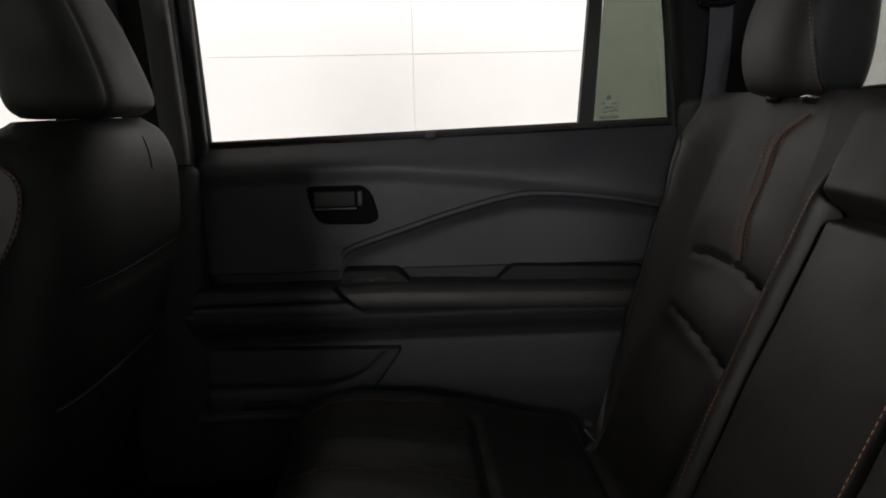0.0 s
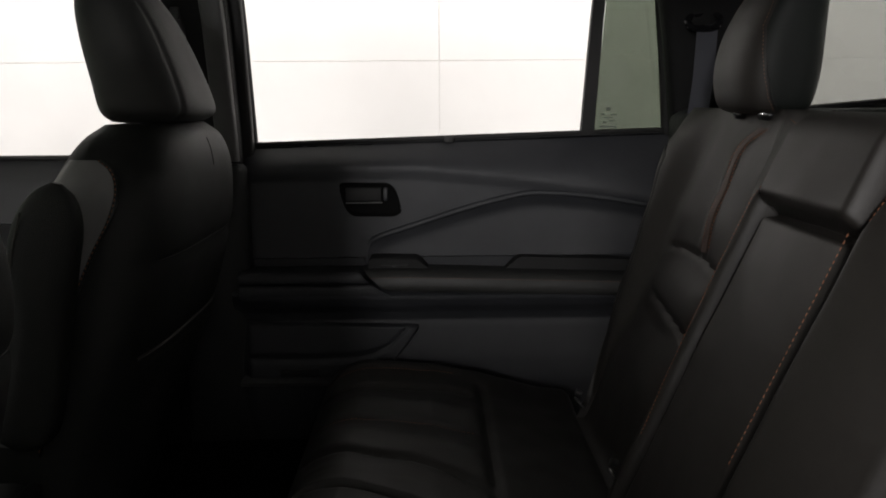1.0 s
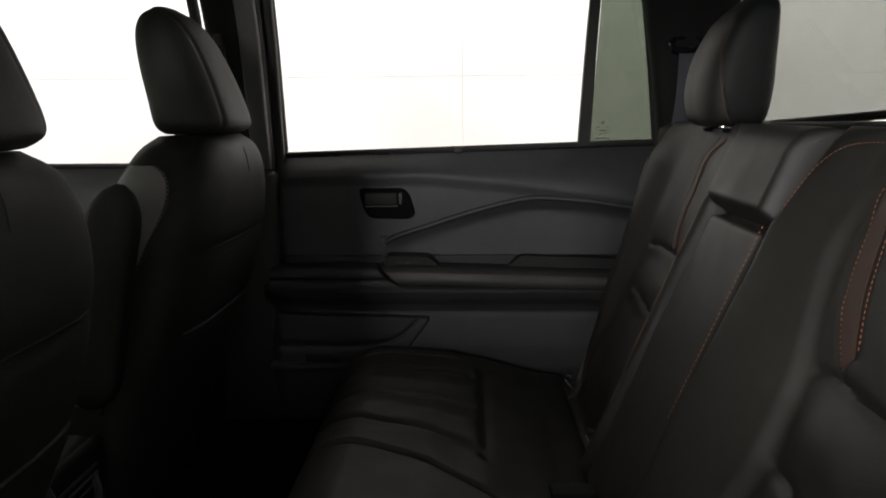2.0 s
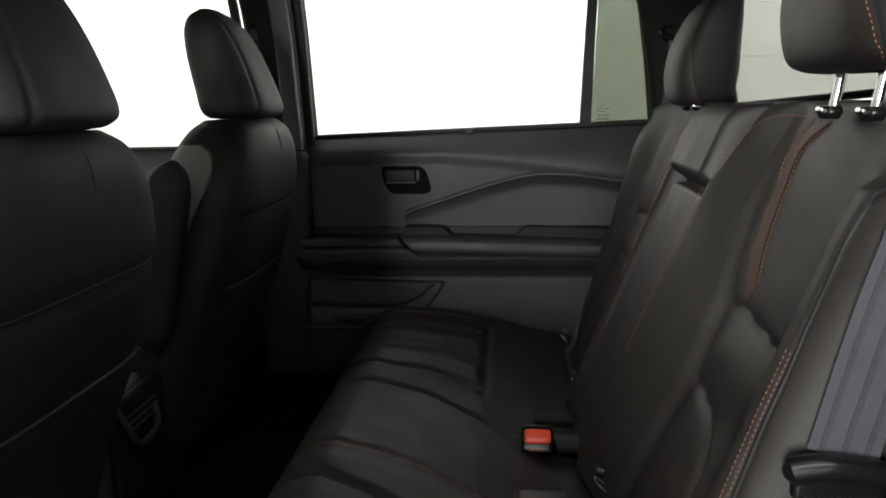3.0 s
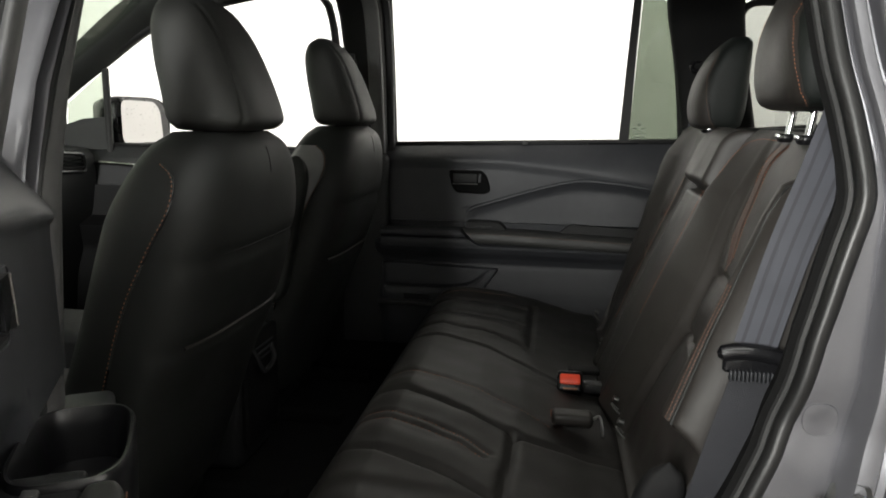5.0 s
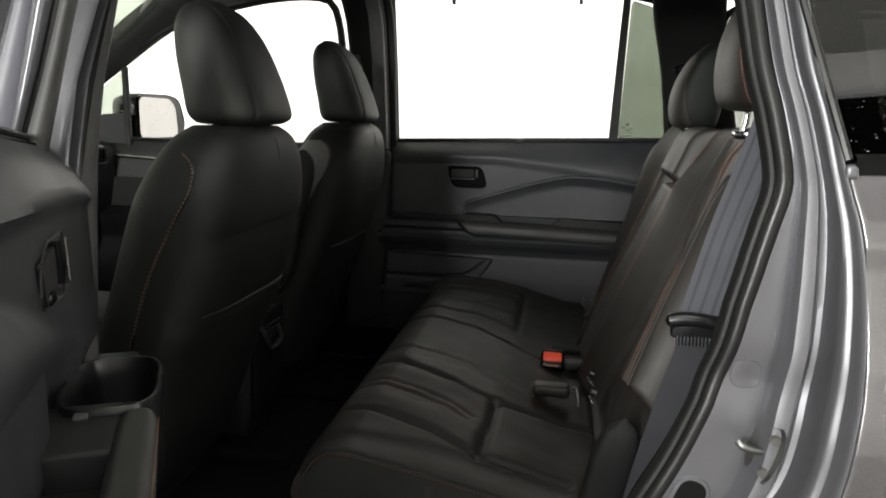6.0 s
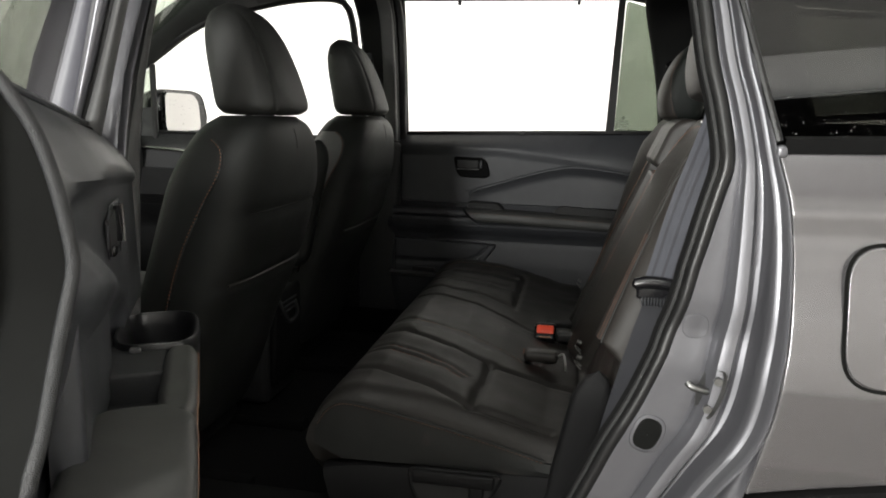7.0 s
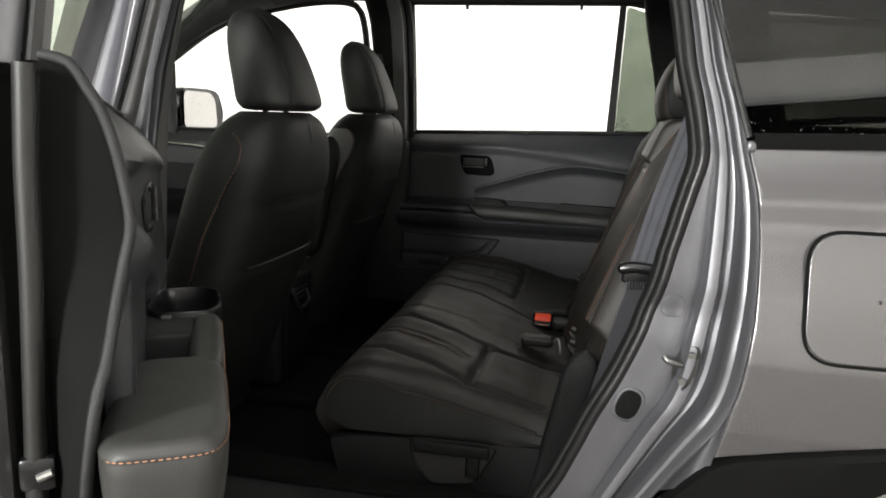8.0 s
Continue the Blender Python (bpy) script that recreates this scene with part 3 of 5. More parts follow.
    po = Pillow(pocket, (0, 1), (0.645, 0.780), 0.017, (0.05, 0.02, 0.006, 0.006), 0.01, [groove([[(0.0, 0.697), (0.5, 0.698), (0.73, 0.702), (0.817, 0.711), (0.882, 0.731), (0.93, 0.775)]], 0.009, 0.006)], 70, 60)
    part("map_pocket", po.mesh(), PLASTIC_SOFT, d, "moulded map pocket")
    rows = []
    for x in np.linspace(0.05, 0.345, 20):
        e = min(1.0, (0.352 - x) / 0.05)
        rows.append([(x, 0.705, 0.656), (x, 0.700 - 0.034 * e, 0.657), (x, 0.700 - 0.042 * e, 0.653), (x, 0.700 - 0.042 * e, 0.646), (x, 0.700 - 0.034 * e, 0.641), (x, 0.705, 0.639)])
    part("pocket_ledge", skin(rows, close=True, cap=True), PILLAR, d, "grey ledge below the map pocket", angle=60)
    # shade of the notch, drawn as a black block on the pocket
    part("pocket_notch", box(0.14, 0.232, 0.676, 0.690, 0.659, 0.676, 0.004, 2), RUBBER_DARK, d)
    # belt seal, window frame, glass
    part("belt_seal", tube([(x, 0.812, belt(x) + 0.004) for x in np.linspace(0.075, 1.07, 30)], 0.007, 8), SEAL, d)
    part("belt_lip", tube([(x, 0.803, belt(x) - 0.004) for x in np.linspace(0.085, 1.06, 30)], 0.0025, 6), PLASTIC_GLOSS, d)
    part("shade_tab", box(0.532, 0.556, 0.792, 0.812, belt(0.54) - 0.006, belt(0.54) + 0.009, 0.003, 2), SEAL, d)

    def wy(z):
        return float(np.interp(z, [1.19, 1.47, 1.70], [0.818, 0.775, 0.722]))
    part("frame_front", tube([(0.072, wy(z), z) for z in np.linspace(1.18, 1.70, 12)], 0.014, 10), RUBBER_DARK, d)
    part("frame_top", tube([(x, wy(1.70), 1.705 - 0.05 * max(0, (x - 0.9) / 0.15) ** 2) for x in np.linspace(0.07, 1.02, 20)], 0.016, 10), RUBBER_DARK, d)
    part("frame_rear", tube([(x, wy(z), z) for x, z in curve([(1.075, 1.20), (1.068, 1.235), (1.045, 1.40), (1.012, 1.58), (0.985, 1.69)], 16)], 0.014, 10), RUBBER_DARK, d)
    part("divider_bar", skin([[(0.86 + 0.016 * (z - 1.19) / 0.5, wy(z) - 0.008, z), (0.892 + 0.008 * (z - 1.19) / 0.5, wy(z) - 0.008, z), (0.892 + 0.008 * (z - 1.19) / 0.5, wy(z) + 0.012, z), (0.86 + 0.016 * (z - 1.19) / 0.5, wy(z) + 0.012, z)] for z in np.linspace(1.19, 1.70, 8)], close=True, cap=True), RUBBER_DARK, d, "black window divider bar")
    q = rounded([(0.893, 1.216), (1.062, 1.226), (1.04, 1.40), (0.985, 1.665), (0.903, 1.69)], 0.018)
    pane("quarter_light", [(x, wy(z), z) for x, z in q], TINT, d, "green tinted fixed glass")
    for x0, x1, z0, z1 in ((0.905, 0.945, 1.232, 1.237), (0.912, 0.922, 1.243, 1.247), (0.926, 0.944, 1.247, 1.250), (0.914, 0.935, 1.254, 1.257), (0.905, 0.915, 1.262, 1.266), (0.93, 0.945, 1.262, 1.265), (0.918, 0.928, 1.272, 1.28)):
        part("glass_marking", box(x0, x1, wy(z0) - 0.006, wy(z0) - 0.005, z0, z1, 0), MARK, d)
    for x in (0.30, 0.735):
        part("shade_hook", box(x - 0.006, x + 0.006, wy(1.7) - 0.03, wy(1.7) - 0.012, 1.672, 1.70, 0.003, 2), PLASTIC, d)
    return d


rear_door("closed rear door with black trim, armrest and lowered window")


# ---- the open near door ----
DOOR_RIM = curve([(0.930, 0.800, 1.246), (0.930, 0.776, 1.241), (0.930, 0.763, 1.222), (0.930, 0.750, 1.198), (0.930, 0.740, 1.163), (0.930, 0.733, 1.122), (0.931, 0.731, 1.093), (0.938, 0.737, 1.063),
                  (0.960, 0.743, 1.026), (0.990, 0.749, 0.981), (1.010, 0.757, 0.946), (1.003, 0.770, 0.86), (0.97, 0.780, 0.75), (0.90, 0.790, 0.60), (0.84, 0.80, 0.46)], 70)


def open_glass_y(x, z):
    return 0.80 + 0.098 * (0.80 - x) - 0.30 * (z - 1.30)


def frame_strip(edges, dx, x=0.20):
    """An upright bowed strip of the window frame between two leaning edges."""
    rows = []
    for z in np.linspace(0.95, 1.74, 18):
        a, b = (float(np.interp(z, [1.150, 1.2415, 1.333, 1.442, 1.697], e)) for e in edges)
        rows.append([(x + dx * math.sin(math.pi * k), a + (b - a) * k, z) for k in np.linspace(0, 1, 9)] + [(x - 0.03, b, z), (x - 0.03, a, z)])
    return skin(rows, close=True, cap=True, T=near_door)


def open_door():
    T = near_door
    d = thing("rear_door", T((0.5, 0.8, 0.45)), "open rear door with black trim, cup holder and stitched armrest", "car door", "rear doors")
    rz, rx, ry = DOOR_RIM[::-1, 2], DOOR_RIM[::-1, 0], DOOR_RIM[::-1, 1]
    rows = []
    for f in np.linspace(0, 1, 110):
        r = []
        for z0 in np.linspace(0.46, 1.198, 90):
            x = 0.03 + f * 0.9
            z = z0 + (1.228 + 0.02 * x - 1.198) * max(0, (z0 - 1.0) / 0.198) ** 1.5
            xb, yb = float(np.interp(z, rz, rx)), float(np.interp(z, rz, ry))
            x = 0.03 + f * (xb - 0.03)
            y = door_y(x, z0) + 0.004
            d_arc = float(near_line(x, z0, ARC))
            if in_arc(x, z0):
                k = 1 - math.exp(-(d_arc / 0.022) ** 2)
                y += k * (float(np.interp(z0, [0.90, 0.93, 0.96, 1.0, 1.04, 1.07, 1.09], [0.782, 0.776, 0.766, 0.746, 0.727, 0.720, 0.720])) - y)
            elif z0 < 0.93:
                y = max(y, 0.775)
            brow = float(np.interp(x, [0.0, 0.28, 0.47, 0.70, 0.94], [1.140, 1.147, 1.146, 1.136, 1.12]))
            y -= 0.016 * (1 - smooth((brow - z0) / 0.022)) * smooth((1.215 - z0) / 0.05)
            w = np.clip((x - 0.80) / (xb - 0.80), 0, 1)
            w = w * w * (3 - 2 * w)
            y = y * (1 - w) + yb * w + 0.03 * max(0, (0.06 - f) / 0.06) ** 2
            r.append((x, y, z))
        rows.append(r)
    panel = part("inner_panel", skin(rows, T=T, thick=0.0), PLASTIC_SOFT, d, "black soft-touch door panel")

    def lobe(u, v, h):
        xl = float(np.interp(v, [0.88, 0.958, 0.986, 1.014, 1.040, 1.064, 1.082], [0.492, 0.495, 0.502, 0.537, 0.597, 0.679, 0.80]))
        x = xl + (0.90 - xl) * u
        return T((x, float(np.interp(x, [0.49, 0.80, 0.935], [0.776, 0.764, 0.752])) - h, v))
    part("panel_lobe", Pillow(lobe, (0, 1), (0.88, 1.082), 0.020, (0.14, 0.04, 0.004, 0.05), 0.01, (), 50, 40).mesh(), PLASTIC_SOFT, panel, "padded lobe of the trim")
    part("panel_rim", tube(DOOR_RIM, 0.0055, 10, T, up=(0.4924, -0.8704, 0.0)), PLASTIC, panel, "rounded edge of the trim")
    part("end_face", skin([[(x + 0.001, y + 0.002, z), (0.5 * x + 0.467, 0.5 * y + 0.5 * 0.812, z), (0.934, 0.806, z), (0.934, 0.842, z)] for x, y, z in DOOR_RIM], T=T, thick=0.004), END_BLACK, d, "black end of the door")
    part("end_top", skin([[(x, y, 1.228 + 0.004 * k) for x, y in ((0.2, 0.80), (0.936, 0.798), (0.936, 0.842), (0.2, 0.842))] for k in (0, 1)], close=True, cap=True, T=T), END_BLACK, d)
    part("door_seal", tube([(0.952, float(np.interp(z, [0.46, 0.88, 1.05, 1.15, 1.245], [0.83, 0.818, 0.811, 0.809, 0.804])), z) for z in np.linspace(0.46, 1.236, 30)], 0.0095, 10, T), SEAL, d, "grey rubber door seal")
    part("outer_shell", skin([[(-0.04, 0.836, z), (0.94, 0.836, z), (0.958, 0.8365, z), (0.966, 0.845, z), (0.96, 0.865, z), (0.90, y_out(z) + C + 0.05, z), (-0.02, y_out(z) + C + 0.05, z)] for z in np.linspace(0.42, 1.235, 20)], close=True, cap=True, T=T), PAINT, d, "silver painted door shell", angle=30)
    latch = part("latch", box(0.945, 0.962, 0.800, 0.832, 0.852, 0.886, 0.006, 2, T), PLASTIC_GLOSS, d, "black door latch")
    part("latch_fork", tube([T((0.964, 0.803, 0.872)), T((0.966, 0.815, 0.868))], 0.004, 8), STEEL, latch)
    # release handle in its recess
    bez = rounded([(0.398, 1.124), (0.520, 1.118), (0.556, 1.088), (0.560, 1.052), (0.415, 1.046)], 0.016)
    part("handle_bezel", tube([(x, 0.7485, z) for x, z in bez], 0.0012, 6, T, close=True), PLASTIC_SOFT, d, "black release handle surround")
    lever = part("release_handle", skin([[(x, y, z) for x, z in ((0.408, 1.060), (0.462, 1.066), (0.462, 1.116), (0.424, 1.118))] for y in (0.7425, 0.7505)], close=True, cap=True, T=T), PLASTIC_GLOSS, d, "black release handle", smooth=False)
    part("lever_edge", tube([T((0.408 + 0.016 * k, 0.7425, 1.062 + 0.055 * k)) for k in np.linspace(0, 1, 6)], 0.0013, 8), CHROME, lever)
    # no hollow here: a black slab on the panel gives its shade
    part("finger_recess_shade", skin([[(x, y, z) for x, z in rounded([(0.425, 1.056), (0.535, 1.052), (0.55, 1.100), (0.470, 1.112), (0.466, 1.062)], 0.008)] for y in (0.7470, 0.752)], close=True, cap=True, T=T), RUBBER_DARK, d)
    part("lock_knob", box(0.50, 0.53, 0.743, 0.750, 1.052, 1.066, 0.004, 2, T), PLASTIC_GLOSS, d)
    # armrest pad with a notch for the grip pocket
    levels = ((0.008, 0.822), (0.004, 0.845), (0.001, 0.870), (0.0, 0.890), (0.0, 0.9025), (0.0006, 0.9045), (-0.0006, 0.9065), (0.0015, 0.911), (0.0045, 0.9145), (0.009, 0.9170), (0.013, 0.9180), (0.016, 0.9182), (0.0185, 0.9182))
    bm = skin([[(x, y, z) for x, y in ring(0.893, 0.7045, 0.150 - a, 0.0565 - a, 5.0, 72)] for a, z in levels], close=True, cap=True, T=T)
    strip = skin([[(x, y, z) for x, y in ring(0.635, 0.6695, 0.152 - a, 0.0215 - 0.8 * a, 5.0, 48)] for a, z in levels], close=True, cap=True, T=T)
    tmp = bpy.data.meshes.new("strip")
    strip.to_mesh(tmp)
    strip.free()
    bm.from_mesh(tmp)
    bpy.data.meshes.remove(tmp)
    ar = part("armrest", bm, LEATHER_PAD, d, "padded black armrest with orange stitching", angle=60)
    edge = [p for p in ring(0.893, 0.7045, 0.1506, 0.0571, 5.0, 400) if p[1] < 0.752 and p[0] > 0.80]
    edge = sorted([p for p in edge if p[1] < 0.7045], key=lambda p: math.atan2(p[1] - 0.7045, p[0] - 0.893)) + sorted([p for p in edge if p[1] >= 0.7045], key=lambda p: p[1])
    st = [T((x, y, 0.9055)) for x, y in [(0.50, 0.6474), (0.70, 0.6474)] + edge]
    part("stitching", stitches(st, 0.0040, 0.0022, 0.00062), THREAD_PALE, ar)
    # cup holder, switch plate, grip pocket
    o = ring(0.372, 0.706, 0.122, 0.061, 3.4, 48)

    def rr(a, z):
        return [(x, y, z) for x, y in ring(0.372, 0.706, 0.122 - a, 0.061 - a, 3.4, 48)]
    cup = part("cup_holder", skin([rr(0.004, 0.80), rr(0.0, 0.905), rr(0.0005, 0.917), rr(0.003, 0.921), rr(0.006, 0.921), rr(0.0085, 0.916), rr(0.011, 0.895), rr(0.016, 0.855)], close=True, cap=True, T=T), PLASTIC_GLOSS, d, "gloss black cup holder")
    part("cup_divider", box(0.398, 0.406, 0.725, 0.76, 0.856, 0.890, 0.003, 2, T), PLASTIC_GLOSS, cup)
    part("switch_plate", box(0.44, 0.604, 0.687, 0.79, 0.80, 0.9125, 0.006, 3, T), PLASTIC, d, "black window switch plate")
    part("window_switch", box(0.478, 0.505, 0.722, 0.738, 0.912, 0.9185, 0.003, 2, T), PILLAR, d)
    part("grip_pocket", box(0.60, 0.752, 0.68, 0.80, 0.83, 0.872, 0.004, 2, T), RUBBER_DARK, d, "dark grip pocket")
    part("tier", box(0.045, 0.26, 0.69, 0.765, 0.80, 0.88, 0.012, 3, T), PLASTIC_SOFT, d)
    part("lower_panel", box(0.10, 0.90, 0.70, 0.76, 0.50, 0.84, 0.02, 3, T), PLASTIC, d)
    # window frame and glass
    part("belt_seal", tube([(x, 0.812, 1.236 + 0.02 * x) for x in np.linspace(0.05, 0.90, 24)], 0.005, 8, T), PLASTIC_SOFT, d)
    part("belt_cover", skin([[(x, 0.804, 1.224 + 0.02 * x), (x, 0.812, 1.231 + 0.02 * x), (x, 0.826, 1.233 + 0.02 * x), (x, 0.846, 1.226 + 0.02 * x)] for x in np.linspace(0.03, 0.925, 12)], T=T, thick=0.004), PLASTIC_SOFT, d)
    part("seal_clip", box(0.03, 0.05, 0.792, 0.815, 1.226, 1.236, 0.004, 2, T), RUBBER_DARK, d)
    part("run_channel", frame_strip(([0.895, 0.869, 0.842, 0.810, 0.737], [0.855, 0.833, 0.813, 0.789, 0.731]), 0.004, 0.192), CHANNEL, d, "blue-grey window channel")
    part("frame_metal", frame_strip(([0.855, 0.833, 0.813, 0.789, 0.731], [0.848, 0.821, 0.793, 0.765, 0.696]), 0.010), PAINT_JAMB, d, "silver window frame")
    part("frame_gap", frame_strip(([0.848, 0.821, 0.793, 0.765, 0.696], [0.842, 0.813, 0.785, 0.755, 0.687]), 0.001, 0.195), RUBBER_DARK, d)
    part("frame_trim", frame_strip(([0.842, 0.813, 0.785, 0.755, 0.687], [0.813, 0.786, 0.765, 0.738, 0.669]), 0.010), PILLAR, d, "grey frame trim")
    gl = pane("door_glass", [(x, open_glass_y(x, z), z) for x, z in [(0.20, 1.21), (0.80, 1.21), (0.80, 1.70), (0.20, 1.70)]], TINT_LIGHT, d, "tinted door glass with water drops", T)
    rng = random.Random(8)
    bm = bmesh.new()
    for k in range(46):
        x, z = rng.uniform(0.1, 0.78), rng.uniform(1.25, 1.66)
        r = rng.uniform(0.0007, 0.0016)
        bmesh.ops.create_icosphere(bm, subdivisions=1, radius=r, matrix=Matrix.Translation(T((x, open_glass_y(x, z) + 0.005, z))) @ Matrix.Diagonal((1, 1, rng.uniform(1, 2.2), 1)))
    tagged(part("water_drops", bm, MARK, gl), kind="stuff")
    part("rear_upright", skin([[(0.93 + a - 0.05 * (z - 1.25), b - 0.13 * (z - 1.25), z) for a, b in ((0.0, 0.808), (0.012, 0.812), (0.02, 0.824), (0.02, 0.86), (0.0, 0.87), (-0.03, 0.87), (-0.03, 0.808))] for z in np.linspace(1.236, 1.74, 10)], close=True, cap=True, T=T), PAINT_JAMB, d, "silver rear upright of the window frame")
    part("rear_upright_seal", skin([[(0.93 + a - 0.05 * (z - 1.25), b - 0.13 * (z - 1.25), z) for a, b in ((0.002, 0.794), (0.008, 0.801), (0.004, 0.808), (-0.03, 0.808), (-0.03, 0.794))] for z in np.linspace(1.24, 1.74, 10)], close=True, cap=True, T=T), RUBBER, d)
    part("frame_top", tube([(x, open_glass_y(x, 1.70), 1.705) for x in np.linspace(0.05, 0.93, 20)], 0.016, 10, T), RUBBER_DARK, d)
    return d


open_door()


# ---- left body side: jamb, quarter panel ----
ST = curve([(0.45, 0.735, 0.84), (0.563, 0.768, 0.90), (0.72, 0.823, 0.995), (0.82, 0.868, 1.055), (0.93, 0.910, 1.074), (1.0, 0.940, 1.078), (1.08, 0.965, 1.078), (1.16, 0.985, 1.071),
            (1.22, 0.997, 1.057), (1.30, 0.985, 1.04), (1.37, 0.968, 1.02), (1.47, 0.951, 1.000), (1.60, 0.922, 0.966), (1.70, 0.86, 0.918), (1.74, 0.82, 0.888)], 100)


def jamb_depth(z):
    return float(np.interp(z, [0.45, 0.95, 1.1, 1.22, 1.75], [0.09, 0.105, 0.075, 0.045, 0.05]))


SP = [0.45, 0.80, 1.0, 1.1, 1.2, 1.75]
WS = [0.55, 0.50, 0.40, 0.28, 0.16, 0.12]


def strip_shift(z):
    """How far the weatherstrip stands rearward of the base line."""
    return float(np.interp(z, [0.56, 0.615, 0.69, 0.78, 0.85, 0.91, 0.97, 1.05, 1.12], [0.0, 0.011, 0.016, 0.017, 0.020, 0.021, 0.014, 0.003, 0.0]))


def jamb_x(xw, xe, f, z):
    """The inner flat is narrowed by the shifted strip; the ridges keep their places."""
    w = float(np.interp(z, SP, WS))
    return xw + (xe - xw) * f + strip_shift(z) * max(0.0, 1 - f / w)


def jamb_profile(z):
    """Across the jamb from weatherstrip to outer edge: share of the width, share of the depth."""
    w = float(np.interp(z, SP, WS))
    rest = 1 - w
    out = [(0.0, 0.08), (w * 0.3, 0.08), (w * 0.75, 0.06), (w, 0.08)]
    for f, g in ((0.04, 0.07), (0.11, 0.05), (0.15, 0.22), (0.18, 0.37), (0.21, 0.42), (0.25, 0.43), (0.33, 0.44), (0.37, 0.44), (0.40, 0.40), (0.43, 0.26), (0.47, 0.18), (0.56, 0.16), (0.66, 0.20), (0.70, 0.30),
                 (0.735, 0.62), (0.76, 0.74), (0.79, 0.77), (0.87, 0.79), (0.91, 0.84), (0.94, 0.92), (0.97, 0.98), (1.0, 1.0)):
        out.append((w + rest * f, g))
    return out


rows = []
for z, xw, xe in ST:
    yo, yi = C - y_out(z), C - y_out(z) + jamb_depth(z)
    rows.append([(jamb_x(xw, xe, f, z), yi + (yo - yi) * g, z) for f, g in jamb_profile(z)])
jamb = part("door_jamb", skin(rows, thick=0.003), PAINT_JAMB, car, "silver painted door jamb with pressed ridges", angle=35)
strip = [(z, xw + strip_shift(z), C - y_out(z) + jamb_depth(z)) for z, xw, xe in ST]
part("weatherstrip", tube([(x - 0.005, y - 0.003, z) for z, x, y in strip], 0.0115, 12, up=(0, 1, 0)), RUBBER, car, "black rubber door weatherstrip")
part("weatherstrip_lip", tube([(x - 0.017, y + 0.007, z) for z, x, y in strip], 0.006, 8, up=(0, 1, 0)), RUBBER_DARK, car)
# trim coloured near-black to stand for the shadow between belt and trim
part("rear_pillar_trim_left", skin([[(x - 0.019, y + 0.012, z), (x - 0.003, y + 0.06, z), (x + 0.12, -0.79, z), (x + 0.4, -0.78, z)] for z, x, y in strip if z < 1.25], thick=0.01), CLADDING, car, "inner pillar trim blackened for the shadow beside the belt")
part("rear_pillar_trim_upper", skin([[(x - 0.019, y + 0.012, z), (x + float(np.interp(z, [1.22, 1.42], [-0.003, 0.02])), y + 0.055, z), (x + 0.14, C - y_out(z) + 0.08, z)] for z, x, y in strip if z > 1.22], thick=0.01), CLADDING, car)


def arch(x):
    return float(np.interp(x, [0.8, 0.95, 1.0, 1.03, 1.066, 1.16, 1.30, 1.5, 1.7, 1.95, 2.1], [0.42, 0.62, 0.68, 0.715, 0.735, 0.757, 0.785, 0.80, 0.785, 0.735, 0.6]))


def panel_edge(z):
    return float(np.interp(z, [0.60, 0.70, 0.76, 0.82], [1.0, 1.03, 1.042, 1.0555])) if z < 0.82 else float(np.interp(z, ST[:, 0], ST[:, 2]))


part("jamb_corner", skin([[(float(np.interp(z, ST[:, 0], ST[:, 2])) + k * (panel_edge(z) + 0.002 - float(np.interp(z, ST[:, 0], ST[:, 2]))), C - y_out(z) + 0.002 + 0.012 * math.sin(math.pi * k), z) for k in np.linspace(0, 1, 7)] for z in np.linspace(0.66, 0.819, 12)], thick=0.002), PAINT_JAMB, car, "silver corner of the jamb")
rows = []
for f in np.r_[0, 0.0012, 0.0025, 0.004, np.linspace(0.008, 1, 60)]:
    r = []
    for g in np.linspace(0, 1, 110):
        x = 1.06 + (2.25 - 1.06) * f
        zt = 1.232 + 0.03 * (x - 1.06)
        z = arch(x) + (zt - arch(x)) * g
        e = panel_edge(z)
        x = e + (2.25 - e) * f
        # shoulder crease that softens towards the rear
        k = 0.011 * float(np.interp(z - 0.02 * (x - 1.06), [0.93, 1.0, 1.07, 1.10, 1.115, 1.135, 1.145, 1.15], [0, 0.3, 0.85, 1.0, 0.92, 0.35, 0.05, 0.0]))
        edge = 0.005 * max(0, 1 - f / 0.004) ** 2
        r.append((x, C - y_out(z) - 0.0005 + k + edge, z))
    rows.append(r)
part("quarter_panel", skin(rows, thick=0.004), PAINT, car, "silver painted rear quarter panel")
rows = []
for x in np.linspace(0.93, 2.1, 60):
    zi = 0.36 + math.sqrt(max(0.0, 0.42 ** 2 - (x - 1.52) ** 2)) if abs(x - 1.52) < 0.42 else 0.36
    zi = min(zi, arch(x) - 0.03)
    rows.append([(x, C - y_out(arch(x)) + 0.02, arch(x) + 0.002), (x, C - y_out(arch(x)) - 0.012, arch(x) - 0.002), (x, C - y_out(arch(x)) - 0.018, arch(x) - 0.012), (x, C - 0.965, 0.5 * zi + 0.5 * arch(x)), (x, C - 0.965, zi), (x, C - 0.88, zi)])
part("wheel_arch_cladding", skin(rows, thick=0.003), CLADDING, car, "black plastic wheel arch cladding")
part("belt_moulding", skin([[(x, C - y_out(1.235) - dy, 1.232 + 0.03 * (x - 1.06) + dz) for dy, dz in ((-0.005, 0.0), (0.004, 0.001), (0.005, 0.022), (-0.003, 0.026), (-0.012, 0.026))] for x in np.linspace(1.062, 2.2, 10)], thick=0.002), CLADDING, car, "black belt moulding")


def qy(z):
    return float(np.interp(z, [1.24, 1.66], [0.862, 0.735]))


